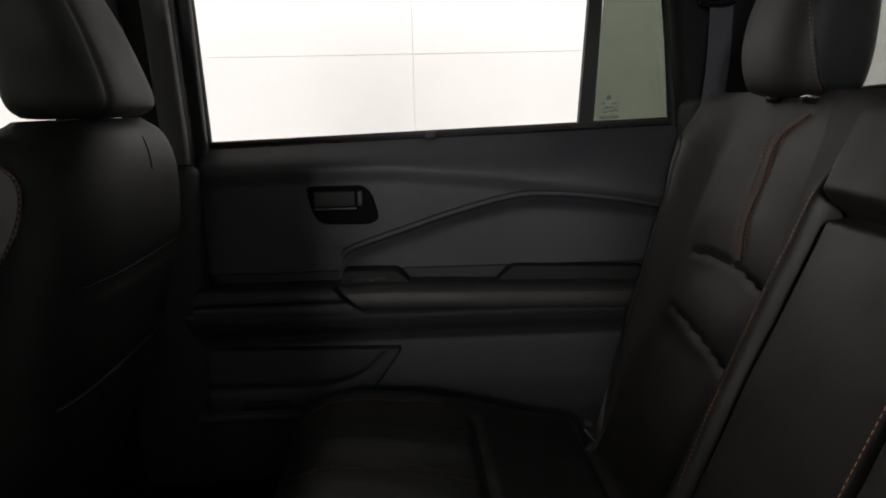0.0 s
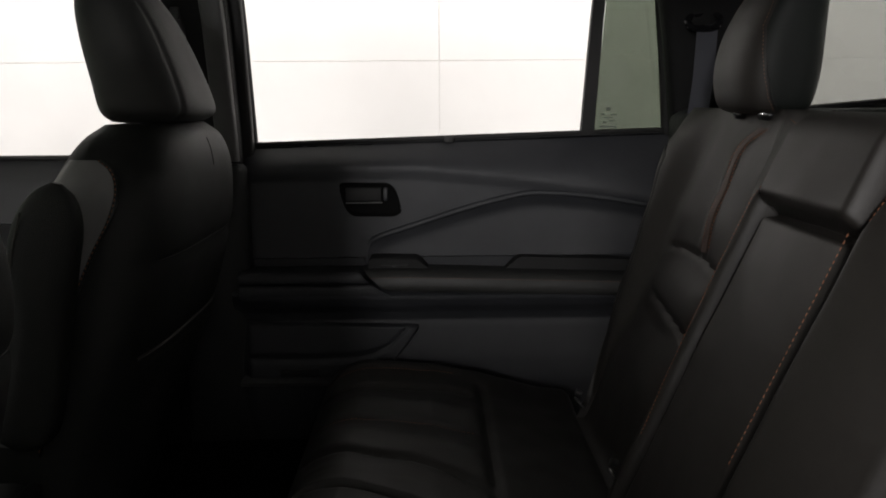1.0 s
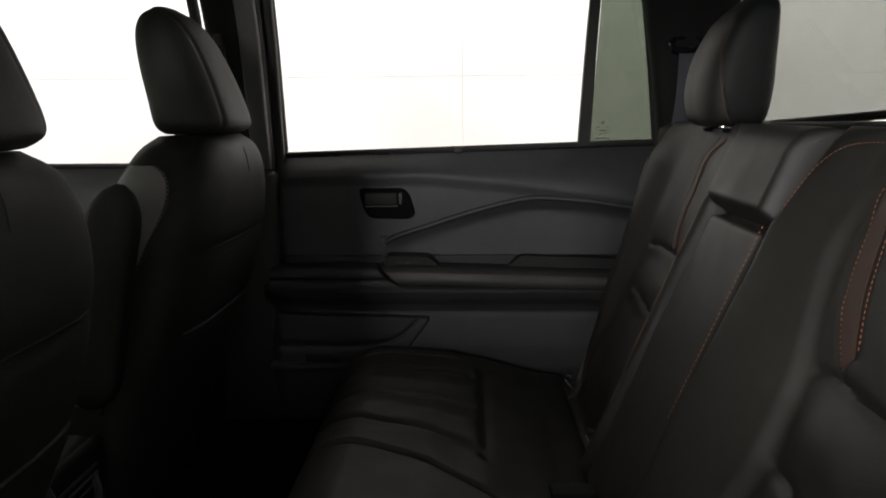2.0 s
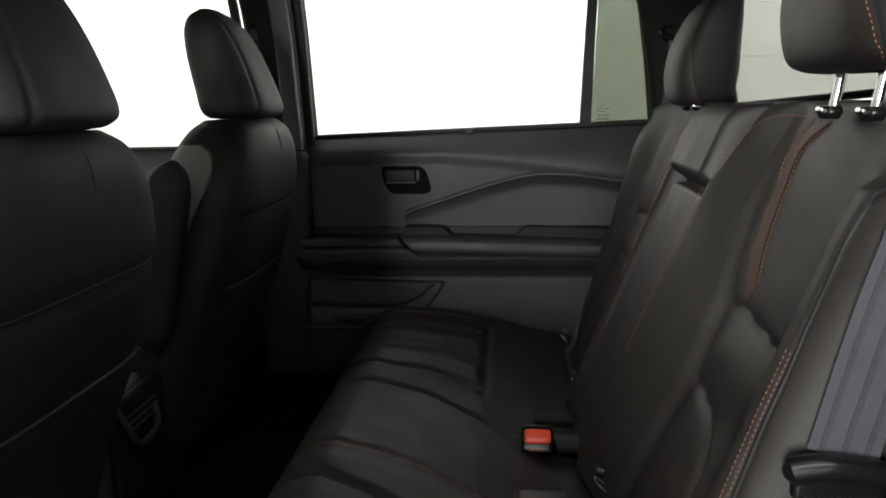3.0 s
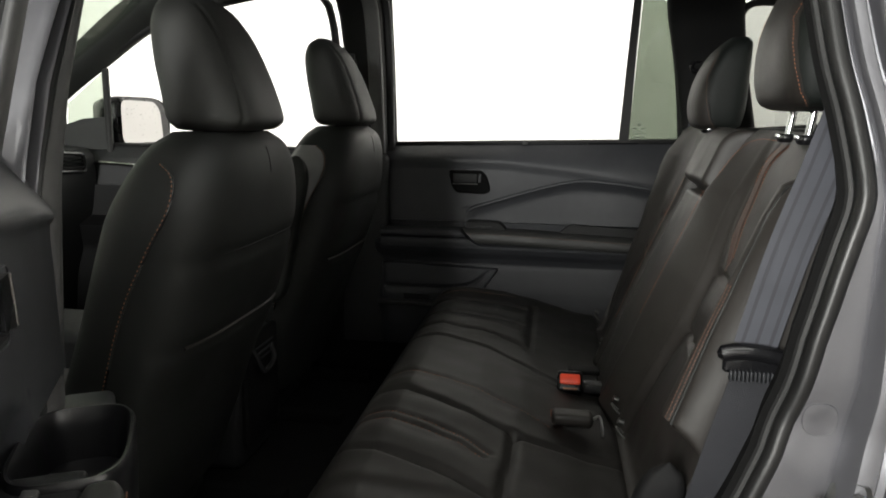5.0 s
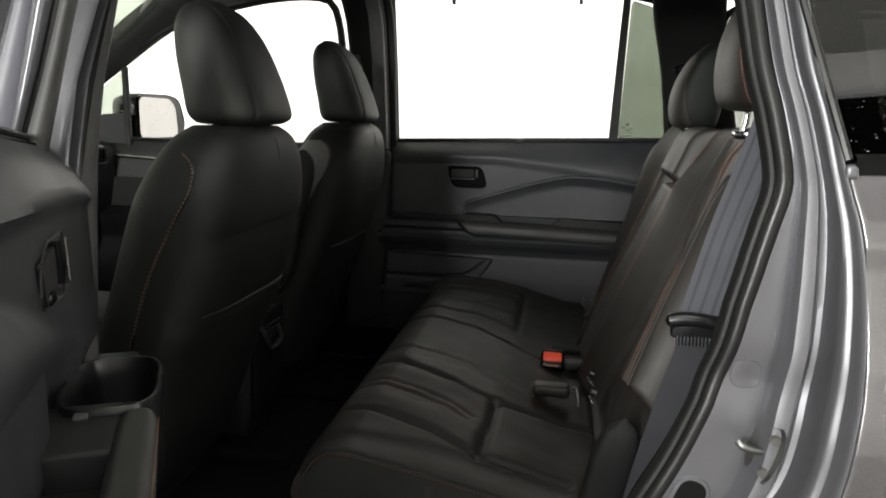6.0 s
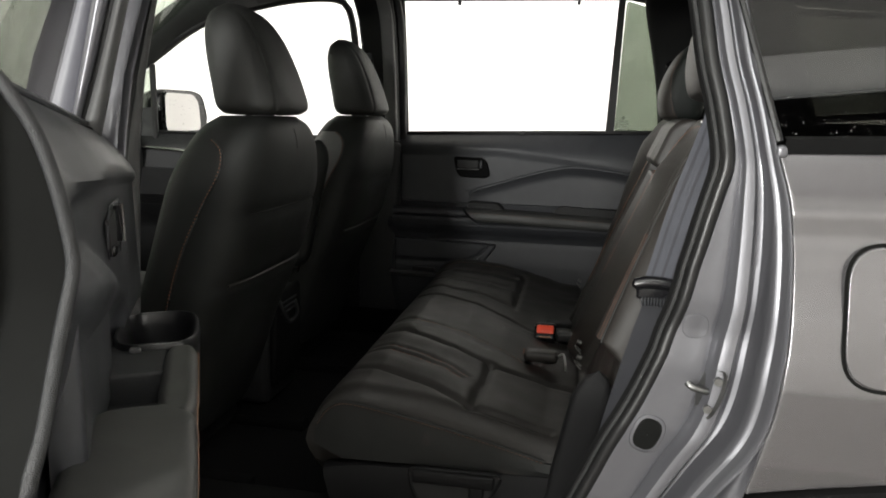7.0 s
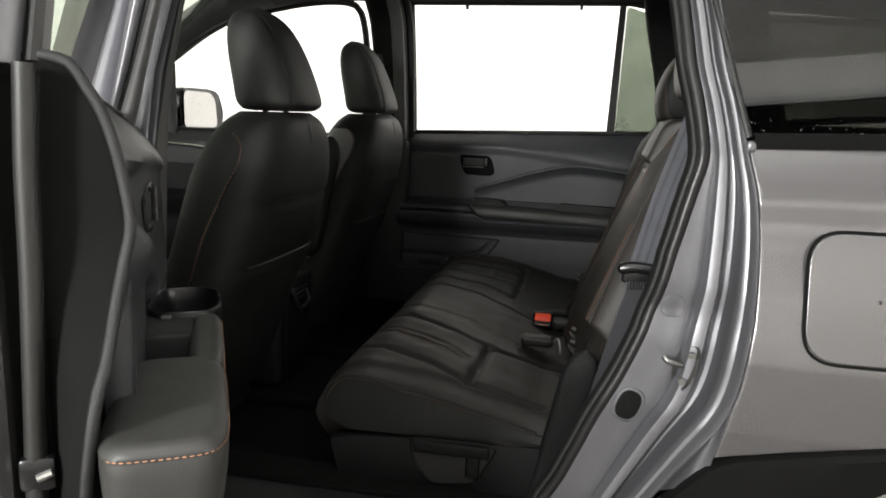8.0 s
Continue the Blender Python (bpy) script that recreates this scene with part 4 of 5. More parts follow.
pane("quarter_glass", [(x, C - qy(z), z) for x, z in [(1.052, 1.25), (2.15, 1.285), (2.05, 1.66), (0.935, 1.66)]], TINT_DARK, car, "dark privacy glass with water drops")
part("glass_edge_strip", tube([(1.055 - 0.28 * (z - 1.25), C - qy(z) - 0.003, z) for z in np.linspace(1.25, 1.66, 8)], 0.006, 8), RUBBER, car)
part("belt_end_cap", box(1.050, 1.068, C - 0.871, C - 0.855, 1.225, 1.246, 0.007, 4), PAINT_JAMB, car)
rng = random.Random(12)
bm = bmesh.new()
for k in range(230):
    u = rng.random()
    if u < 0.55:
        x, z = rng.uniform(1.07, 1.75), 1.262 + abs(rng.gauss(0, 0.022))
        y = C - qy(z) - 0.005
    elif u < 0.7:
        z = rng.uniform(1.27, 1.64)
        x = 1.062 - 0.28 * (z - 1.25) + abs(rng.gauss(0, 0.012))
        y = C - qy(z) - 0.005
    elif u < 0.85:
        x, z = rng.uniform(1.09, 1.5), 1.225 - abs(rng.gauss(0, 0.03))
        y = C - y_out(z) - 0.001
    else:
        x, z = rng.uniform(1.1, 1.5), rng.uniform(0.9, 1.2)
        y = C - y_out(z) - 0.003
    bmesh.ops.create_icosphere(bm, subdivisions=1, radius=rng.uniform(0.0003, 0.0008), matrix=Matrix.Translation((x, y, z)) @ Matrix.Diagonal((1, 0.5, rng.uniform(0.9, 1.5), 1)))
tagged(part("water_drops", bm, WATER, car, "scattered water drops"), kind="stuff")
# fuel flap
flap = rounded([(1.150, 0.908), (1.36, 0.908), (1.36, 1.112), (1.150, 1.112)], 0.055, 8)
part("fuel_gap", tube([(x, C - y_out(z) - 0.0005, z) for x, z in flap], 0.0028, 6, close=True), END_BLACK, car, "dark shut line of the fuel flap")
levels = []
for s_ in (1.0, 0.992, 0.984, 0.97, 0.94, 0.7, 0.35, 0.03):
    levels.append([(1.255 + (x - 1.255) * s_ * 0.975, C - y_out(1.01 + (z - 1.01) * s_ * 0.975) - (0.0005 if s_ == 1.0 else 0.0021 if s_ == 0.992 else 0.0025), 1.01 + (z - 1.01) * s_ * 0.975) for x, z in flap])
part("fuel_flap", skin(levels, close=True), PAINT, car, "silver fuel flap")
# striker, hole plug, round plug
def jamb_y(x, z):
    xw, xe = float(np.interp(z, ST[:, 0], ST[:, 1])), float(np.interp(z, ST[:, 0], ST[:, 2]))
    pr = jamb_profile(z)
    g = float(np.interp(x, [jamb_x(xw, xe, p[0], z) for p in pr], [p[1] for p in pr]))
    yo = C - y_out(z)
    return yo + jamb_depth(z) * (1 - g)


def disc_on_jamb(name, cx, cz, a, b, h, mat, label, tilt=0.0):
    rows = []
    for s_, hh in ((1.0, 0.0), (0.95, h), (0.85, h * 1.2), (0.4, h * 1.25), (0.02, h * 1.3)):
        r = []
        for x, z in ring(0, 0, a * s_, b * s_, 2.6, 28):
            xx, zz = x * math.cos(tilt) + z * math.sin(tilt) + cx, -x * math.sin(tilt) + z * math.cos(tilt) + cz
            r.append((xx, jamb_y(xx, zz) - 0.003 - hh, zz))
        rows.append(r)
    return part(name, skin(rows, close=True), mat, car, label)


disc_on_jamb("hole_rim", 0.902, 0.774, 0.026, 0.034, 0.002, PAINT_JAMB, "raised rim", 0.35)
disc_on_jamb("rubber_plug", 0.902, 0.774, 0.021, 0.029, 0.003, END_BLACK, "black rubber bung in the jamb", 0.35)
disc_on_jamb("round_plug", 0.964, 0.957, 0.020, 0.020, 0.0016, PAINT_JAMB, "painted round plug")

# striker: a slanted plate with a hooked bar
def on_jamb(x, z, out=0.0):
    return (x, jamb_y(x, z) - 0.003 - out, z)


rows = []
for z in np.linspace(0.825, 0.901, 12):
    c = 0.990 + 0.26 * (z - 0.865)
    w = 0.013 * math.sqrt(max(0.05, 1 - ((z - 0.863) / 0.040) ** 2)) + 0.002
    rows.append([on_jamb(c - w, z, -0.004), on_jamb(c - w, z, 0.006), on_jamb(c + w, z, 0.006), on_jamb(c + w, z, -0.004)])
plate = part("striker_plate", skin(rows, close=True, cap=True), STEEL_DULL, car, "zinc plated door striker plate", smooth=False)
y0 = jamb_y(0.985, 0.867)
part("striker_loop", tube(curve([(0.990, y0 - 0.004, 0.862), (0.982, y0 - 0.016, 0.865), (0.968, y0 - 0.022, 0.869), (0.957, y0 - 0.022, 0.873), (0.953, y0 - 0.018, 0.877)], 24), 0.0055, 10), STEEL_DULL, plate, "steel striker bar")
for z in (0.840, 0.886):
    c = 0.990 + 0.26 * (z - 0.865)
    part("striker_bolt", tube([on_jamb(c, z, 0.002), on_jamb(c, z, 0.010)], 0.0065, 8, up=(1, 0, 0)), STEEL_DULL, plate)

# ---- left centre pillar ----
def lean(z):
    return 0.17 * (z - 1.15) - 0.065


rows = []
for z in np.linspace(0.45, 1.76, 24):
    yi = float(np.interp(z, [0.45, 0.9, 1.2, 1.34, 1.49, 1.76], [-1.010, -0.959, -0.894, -0.815, -0.696, -0.480]))
    xp = float(np.interp(z, [0.45, 0.9, 1.2, 1.34, 1.49, 1.76], [0.0, -0.03, -0.055, -0.087, -0.118, -0.17]))
    rows.append([(xp - 0.16, yi + 0.07, z), (xp - 0.16, yi - 0.02, z), (xp - 0.10, yi - 0.02, z), (xp - 0.015, yi + 0.002, z), (xp - 0.015, yi + 0.07, z)])
part("center_pillar", skin(rows, close=True, cap=True), PAINT_JAMB, car, "silver centre pillar with pressed steps", angle=30)
Z_AT = [0.45, 0.9, 1.2, 1.34, 1.49, 1.76]


def pillar_strip(name, a, b, bow, mat, label="", back=0.0):
    """A bowed upright strip on the left centre pillar, between two leaning edges."""
    rows = []
    for z in np.linspace(0.48, 1.74, 26):
        ya, yb = float(np.interp(z, Z_AT, a)), float(np.interp(z, Z_AT, b))
        x = float(np.interp(z, Z_AT, [0.0, -0.03, -0.055, -0.087, -0.118, -0.17])) + back
        rows.append([(x + bow * math.sin(math.pi * k), ya + (yb - ya) * k, z) for k in np.linspace(0, 1, 9)] + [(x - 0.06, yb, z), (x - 0.06, ya, z)])
    return part(name, skin(rows, close=True, cap=True), mat, car, label)


pillar_strip("center_pillar_flange", [-1.010, -0.959, -0.894, -0.815, -0.696, -0.480], [-1.001, -0.945, -0.880, -0.794, -0.674, -0.456], 0.016, PAINT_JAMB, "silver pressed flange")
pillar_strip("center_pillar_channel", [-1.001, -0.945, -0.880, -0.794, -0.674, -0.456], [-0.984, -0.927, -0.861, -0.777, -0.660, -0.442], 0.002, RUBBER_DARK, "", -0.008)
pillar_strip("center_pillar_rib", [-0.984, -0.927, -0.861, -0.777, -0.660, -0.442], [-0.975, -0.918, -0.854, -0.764, -0.649, -0.430], 0.012, PAINT_JAMB, "silver rib")
pillar_strip("center_pillar_weatherstrip", [-0.975, -0.918, -0.854, -0.764, -0.649, -0.430], [-0.953, -0.896, -0.838, -0.742, -0.636, -0.416], 0.010, RUBBER, "black rubber weatherstrip")
pillar_strip("center_pillar_trim_left", [-0.953, -0.896, -0.838, -0.742, -0.636, -0.416], [-0.897, -0.842, -0.778, -0.700, -0.600, -0.380], 0.012, PILLAR, "grey pillar trim", -0.01)
part("front_door_edge", box(-1.15, -0.215, C - 0.93, C - 0.80, 0.45, 1.14, 0.03, 3), PAINT, car, "silver front door")

# ---- front right door, mirror, dashboard ----
fd = thing("front_door", (-0.6, 0.82, 0.45), "closed front passenger door with black trim", "car door")
rows = []
for x in np.linspace(-1.65, -0.085, 36):
    rows.append([(x, door_y(x, z) + 0.01, z + (1.165 - 1.198) * max(0, (z - 1.05) / 0.148)) for z in np.linspace(0.46, 1.198, 30)])
part("inner_panel", skin([r[22:] for r in rows], thick=0.02), PLASTIC, fd, "black soft-touch door top")
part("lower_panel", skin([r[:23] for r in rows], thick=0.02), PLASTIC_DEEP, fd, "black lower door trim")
part("outer_shell", box(-1.3, -0.06, 0.83, 0.93, 0.45, 1.13, 0.03, 3), PAINT, fd)
part("belt_seal", tube([(x, 0.815, 1.168) for x in np.linspace(-1.25, -0.1, 20)], 0.008, 8), RUBBER, fd)
FT = [(-0.115, 1.17), (-0.118, 1.45), (-0.125, 1.60), (-0.15, 1.675), (-0.22, 1.695), (-0.36, 1.690), (-0.50, 1.668), (-0.70, 1.625), (-0.86, 1.56), (-1.01, 1.47), (-1.20, 1.34), (-1.34, 1.235)]


def fy(z):
    return float(np.interp(z, [1.15, 1.47, 1.70], [0.825, 0.785, 0.735]))


part("window_frame", tube([(x - 0.006, fy(z), z + 0.008) for x, z in curve(FT, 50)], 0.014, 10), RUBBER_DARK, fd, "black window frame")
part("window_bar", tube([(-1.030, 0.80, 1.14), (-1.028, 0.795, 1.45)], 0.013, 10), RUBBER_DARK, fd)
part("release_handle", tube(curve([(-1.07, 0.748, 1.098), (-1.03, 0.736, 1.105), (-0.92, 0.733, 1.100), (-0.82, 0.736, 1.090), (-0.79, 0.748, 1.086)], 24), 0.0085, 10, flat=0.8), CHROME, fd, "bright metal release lever")
pane("corner_glass", [(-1.035, 0.815, 1.26), (-1.21, 0.815, 1.22), (-1.20, 0.812, 1.32), (-1.035, 0.79, 1.435)], SCREEN, fd, "green tinted corner glass")
part("sail_cover", skin([[(-1.27, 0.80, 1.15), (-1.15, 0.80, 1.15), (-1.03, 0.80, 1.15)], [(-1.22, 0.802, 1.235), (-1.13, 0.802, 1.264), (-1.035, 0.80, 1.272)]], thick=0.012), PLASTIC, fd, "black sail cover by the mirror")

part("corner_trim", skin([[(-1.72, 0.806, 1.00), (-1.205, 0.800, 1.14)], [(-1.52, 0.806, 1.10), (-1.205, 0.800, 1.325)]], thick=0.01), PLASTIC, fd, "black corner of the window")
mir = thing("door_mirror", (-1.05, 1.05, 1.2), "black door mirror with a water-spotted glass", "mirror")
hs = []
for k, (dx, s_) in enumerate([(-0.16, 0.25), (-0.15, 0.55), (-0.12, 0.82), (-0.07, 0.96), (-0.03, 1.0), (0.0, 1.0), (0.004, 0.985), (0.0, 0.96)]):
    hs.append([(-1.04 + dx, 1.055 + (y - 1.055) * s_, 1.252 + (z - 1.252) * s_) for y, z in rounded([(0.862, 1.148), (1.215, 1.148), (1.265, 1.22), (1.215, 1.335), (1.13, 1.352), (0.862, 1.352)], 0.05)])
part("housing", skin(hs, close=True, cap=True), PLASTIC_GLOSS, mir, "black mirror housing")
g = rounded([(0.884, 1.168), (1.182, 1.168), (1.165, 1.30), (1.12, 1.334), (0.884, 1.338)], 0.035)
mg = part("mirror_glass", skin([[(-1.038, y, z) for y, z in g], [(-1.030, y, z) for y, z in g]], close=True, cap=True), MIRROR, mir, "mirror glass with drops", smooth=False)
part("foot", box(-1.14, -1.08, 0.83, 0.90, 1.15, 1.21, 0.02, 3), PLASTIC_GLOSS, mir)
rng = random.Random(4)
bm = bmesh.new()
for k in range(40):
    y, z, r = rng.uniform(0.91, 1.15), 1.328 - abs(rng.gauss(0, 0.06)) - 0.01, rng.uniform(0.0008, 0.0022)
    if z > 1.16:
        bmesh.ops.create_icosphere(bm, subdivisions=1, radius=r, matrix=Matrix.Translation((-1.030, y, z)) @ Matrix.Diagonal((0.5, 1, 1.3, 1)))
tagged(part("water_drops", bm, MARK, mg), kind="stuff")

rows = []
for lo, hi in zip(curve([(-1.50, 0.83, 1.10), (-1.206, 0.80, 1.334), (-1.013, 0.797, 1.468), (-0.84, 0.79, 1.580), (-0.62, 0.755, 1.672)], 30), curve([(-1.50, 0.74, 1.24), (-1.162, 0.72, 1.471), (-0.93, 0.70, 1.638), (-0.74, 0.665, 1.735), (-0.52, 0.61, 1.81)], 30)):
    rows.append([tuple(lo * (1 - k) + hi * k + np.array((0.0, -0.022 * math.sin(math.pi * k), -0.012 * math.sin(math.pi * k)))) for k in np.linspace(0, 1, 12)])
part("front_pillar_trim", skin(rows, thick=0.012), PILLAR_DARK, car, "dark grey front pillar trim")
for side in (-1,):
    part("front_pillar_trim", tube([(x, C + side * y, z) for x, y, z in curve([(-0.62, 0.70, 1.735), (-0.85, 0.755, 1.62), (-1.10, 0.80, 1.46), (-1.38, 0.84, 1.22), (-1.5, 0.85, 1.08)], 24)], 0.04, 12), PILLAR, car, "grey front pillar trim")
pane("windscreen", [(-1.66, C - 0.74, 1.09), (-1.66, C + 0.84, 1.09), (-0.52, C + 0.70, 1.85), (-0.52, C - 0.64, 1.85)], SCREEN, car)

dash = thing("dashboard", (-1.1, C, 0.9), "black dashboard with a slatted air vent", "dashboard")
rows = []
for y in np.linspace(C - 0.78, C + 0.78, 40):
    rows.append([(-1.62, y, 1.09), (-1.40, y, 1.15), (-1.18, y, 1.165), (-1.09, y, 1.155), (-1.065, y, 1.13), (-1.06, y, 1.05), (-1.08, y, 0.90), (-1.12, y, 0.70), (-1.16, y, 0.36), (-1.62, y, 0.36)])
part("body", skin(rows, close=True, cap=True), PLASTIC, dash, angle=50)
vent = part("vent_frame", tube([(-1.056, y, z) for y, z in rounded([(0.49, 1.085), (0.68, 1.075), (0.67, 1.14), (0.49, 1.15)], 0.02)], 0.007, 8, close=True), PLASTIC_GLOSS, dash, "gloss black vent surround")
for k in range(4):
    part("vent_slat", box(-1.060, -1.045, 0.50, 0.67, 1.092 + 0.013 * k, 1.096 + 0.013 * k, 0.001, 1), PLASTIC_GLOSS, vent)

# centre console between the front seats
con = thing("center_console", (-0.4, C, 0.4), "black centre console with a rear air vent", "console")
part("body", box(-1.05, -0.10, C - 0.12, C + 0.12, 0.40, 0.74, 0.03, 3), PLASTIC, con)
part("rear_vent", box(-0.11, -0.085, C - 0.07, C + 0.07, 0.66, 0.72, 0.008, 2), PLASTIC_GLOSS, con)
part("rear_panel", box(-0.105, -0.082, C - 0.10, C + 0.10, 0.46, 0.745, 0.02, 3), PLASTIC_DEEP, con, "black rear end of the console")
part("rear_handle", tube(curve([(-0.082, C - 0.085, 0.735), (-0.062, C - 0.088, 0.70), (-0.058, C - 0.055, 0.655), (-0.062, C + 0.02, 0.66), (-0.082, C + 0.05, 0.69)], 24), 0.007, 8), PLASTIC, con, "black bracket on the console")
for k in range(3):
    part("vent_slat", box(-0.087, -0.078, C - 0.06, C + 0.06, 0.672 + 0.016 * k, 0.677 + 0.016 * k, 0.001, 1), PLASTIC_SOFT, con)


# ---- front seats ----
def cast(tree, origins, way, lift=0.001):
    """Points where rays along one way meet a form, lifted a little off it."""
    out, w = [], Vector(way).normalized()
    for o in origins:
        p, n, _, _ = tree.ray_cast(Vector(o), w)
        if p is not None:
            out.append(tuple(p - w * lift))
    return out


def front_seat(yc, inner, label):
    s = thing("front_seat", (-0.2, yc, 0.4), label, "car seat", "front seats")
    bm = loft_z([(0.50, -0.20, yc, 0.10, 0.235), (0.62, -0.165, yc, 0.11, 0.25), (0.75, -0.125, yc, 0.115, 0.255), (0.92, -0.06, yc, 0.12, 0.258), (1.06, -0.02, yc, 0.12, 0.25),
                 (1.13, -0.004, yc, 0.115, 0.238), (1.195, 0.012, yc, 0.102, 0.205), (1.238, 0.02, yc, 0.084, 0.168), (1.262, 0.022, yc, 0.058, 0.125)], 3.4, 64, fine=60)
    # seams pressed into the rear face
    for v in bm.verts:
        if v.co.x > -0.02:
            for z0 in (1.052, 0.893):
                dz = v.co.z - z0
                v.co.x -= 0.005 * math.exp(-(dz / 0.010) ** 2)
                if z0 < 1 and dz < 0:
                    v.co.x += 0.004 * math.exp(dz / 0.05)
    tree = BVHTree.FromBMesh(bm)
    back = part("backrest", bm, LEATHER_SIDE, s, "black vinyl seat back with map pocket")
    away = inner * -1
    # outer flank stitching
    fl = curve([(0.000, 1.212), (0.024, 1.195), (0.034, 1.165), (0.026, 1.125), (-0.004, 1.066), (-0.046, 0.972), (-0.081, 0.861), (-0.11, 0.76)], 60)
    for sgn, mat in ((away, THREAD), (inner, THREAD)):
        pts = cast(tree, [(x, yc + sgn * 0.5, z) for x, z in fl], (0, -sgn, 0))
        if len(pts) > 4:
            part("stitching", stitches(pts, 0.0045, 0.004, 0.0007), mat, back)
            part("seam", tube([(x + 0.003, y, z) for x, y, z in pts], 0.0016, 6), PLASTIC_GLOSS, back)
    # side panel on the passenger seat only, its lit look put into the colour
    if inner < 0:
        rows = []
        for z in np.linspace(1.212, 0.775, 40):
            xa = float(np.interp(z, [0.775, 1.02, 1.10, 1.17, 1.212], [-0.20, -0.115, -0.095, -0.085, -0.05]))
            xb = float(np.interp(z, [p[1] for p in fl[::-1]], [p[0] for p in fl[::-1]])) - 0.002
            r = cast(tree, [(xa + (xb - xa) * k, yc + inner * 0.5, z) for k in np.linspace(0, 1, 10)], (0, -inner, 0), 0.0015)
            if len(r) == 10:
                rows.append(r)
        part("flank_panel", skin(rows, thick=0.001), FLANK, back, "leather side panel with its light painted in")
    for z0, r, mat in ((1.052, 0.0014, DARKSEAM), (0.893, 0.0045, LEATHER)):
        pts = cast(tree, [(0.4, yc + q, z0 + 0.006 * math.cos(q * 5)) for q in np.linspace(-0.20, 0.20, 30)], (-1, 0, 0), 0.0005)
        part("pocket_edge" if z0 < 1 else "back_seam", tube(pts, r, 8), mat, back)
    pts = cast(tree, [(0.4, yc, z) for z in np.linspace(1.188, 1.236, 8)], (-1, 0, 0), 0.0003)
    part("back_seam", tube(pts, 0.0010, 6), DARKSEAM, back)
    part("cushion", loft_z([(0.48, -0.42, yc, 0.26, 0.24), (0.56, -0.42, yc, 0.28, 0.26), (0.64, -0.42, yc, 0.27, 0.25), (0.68, -0.42, yc, 0.22, 0.20)], 4), LEATHER, s, "black leather seat cushion")
    part("seat_base", box(-0.68, -0.15, yc - 0.2, yc + 0.2, 0.40, 0.50, 0.03), PLASTIC, s)
    for q in (-0.17, 0.17):
        part("seat_rail", box(-0.75, 0.06, yc + q - 0.02, yc + q + 0.02, 0.398, 0.43, 0.006), CARPET, s)
    slim = 1.0 if inner > 0 else 0.94
    ox = 0.0 if inner > 0 else -0.004
    bm = loft_z([(z, x + ox, yc, a * slim, b * slim) for z, x, a, b in ((1.264, 0.034, 0.050, 0.090), (1.268, 0.034, 0.070, 0.116), (1.285, 0.034, 0.085, 0.135), (1.33, 0.024, 0.083, 0.136), (1.40, 0.004, 0.075, 0.130), (1.455, -0.013, 0.063, 0.113), (1.49, -0.024, 0.044, 0.084), (1.510, -0.030, 0.016, 0.042))], 2.8, 140, fine=50)
    # seams down the rear face, pressed in
    for v in bm.verts:
        if v.co.x > -0.02:
            q = abs(v.co.y - yc) - 0.095 * slim * (1 - 0.25 * (v.co.z - 1.27) / 0.22)
            v.co.x -= 0.0035 * math.exp(-(q / 0.005) ** 2)
    hr = part("headrest", bm, LEATHER_HEAD, s, "black leather headrest")
    for dy in (-0.06, 0.06):
        part("post", tube([(0.02, yc + dy, 1.22), (0.02, yc + dy, 1.275)], 0.007, 10), PLASTIC_GLOSS, hr)
    return s


front_seat(-0.43, 1, "black leather driver seat with orange stitching")
fr_seat = front_seat(0.36, -1, "black leather passenger seat with folded-up armrest")
# folded-up armrest on the passenger seat's inner side
arm_rows = []
for t in np.linspace(0, 1, 34):
    z = 0.785 + 0.402 * t
    x = float(np.interp(z, [0.785, 0.85, 1.0, 1.10, 1.187], [-0.120, -0.098, -0.068, -0.046, -0.020]))
    e = math.sqrt(max(0.02, 1 - max(0, (t - 0.78) / 0.22) ** 2)) * math.sqrt(max(0.05, 1 - max(0, (0.12 - t) / 0.12) ** 2))
    arm_rows.append([(x + a, 0.080 + b, z - 0.25 * a) for a, b in ring(0, 0, 0.046 * e, 0.028 * e, 3, 28)])
ra = part("armrest", skin(arm_rows, close=True, cap=True), LEATHER_SIDE, fr_seat, "folded-up leather armrest")
part("armrest_seam", tube([(float(np.interp(z, [0.80, 0.85, 1.0, 1.10, 1.15], [-0.140, -0.130, -0.100, -0.078, -0.062])), 0.0535, z) for z in np.linspace(0.83, 1.15, 20)], 0.0016, 6), LEATHER, ra)
part("armrest_pivot", tube([(-0.10, 0.10, 0.84), (-0.10, 0.13, 0.84)], 0.028, 16), PLASTIC, ra)
# ---- rear bench ----
bench = thing("rear_bench_seat", (0.6, C, 0.52), "black leather rear bench with orange stitching", "car seat")
NX, NZ = -0.9253, 0.3793


def back_point(y, z, h):
    """On the reclined seat back: across, height, and how far it stands out."""
    return (0.818 + 0.41 * (z - 0.70) + NX * h, y, z + NZ * h)


def ridge(line, width, height):
    return lambda u, v: height * np.exp(-(near_line(u, v, line) / width) ** 2)


def puff(uc, vc, a, b, height):
    return lambda u, v: height * np.clip(1 - ((u - uc) / a) ** 2 - ((v - vc) / b) ** 2, 0, 1) ** 1.5


def wrinkles(seed, height=0.0012, scale=14):
    def f(u, v):
        out = np.zeros(np.shape(u))
        it = np.nditer(np.asarray(u), flags=["multi_index"])
        uu, vv = np.asarray(u), np.asarray(v)
        for _ in it:
            i = it.multi_index
            out[i] = height * noise.noise((float(uu[i]) * scale, float(vv[i]) * scale, seed))
        return out
    return f


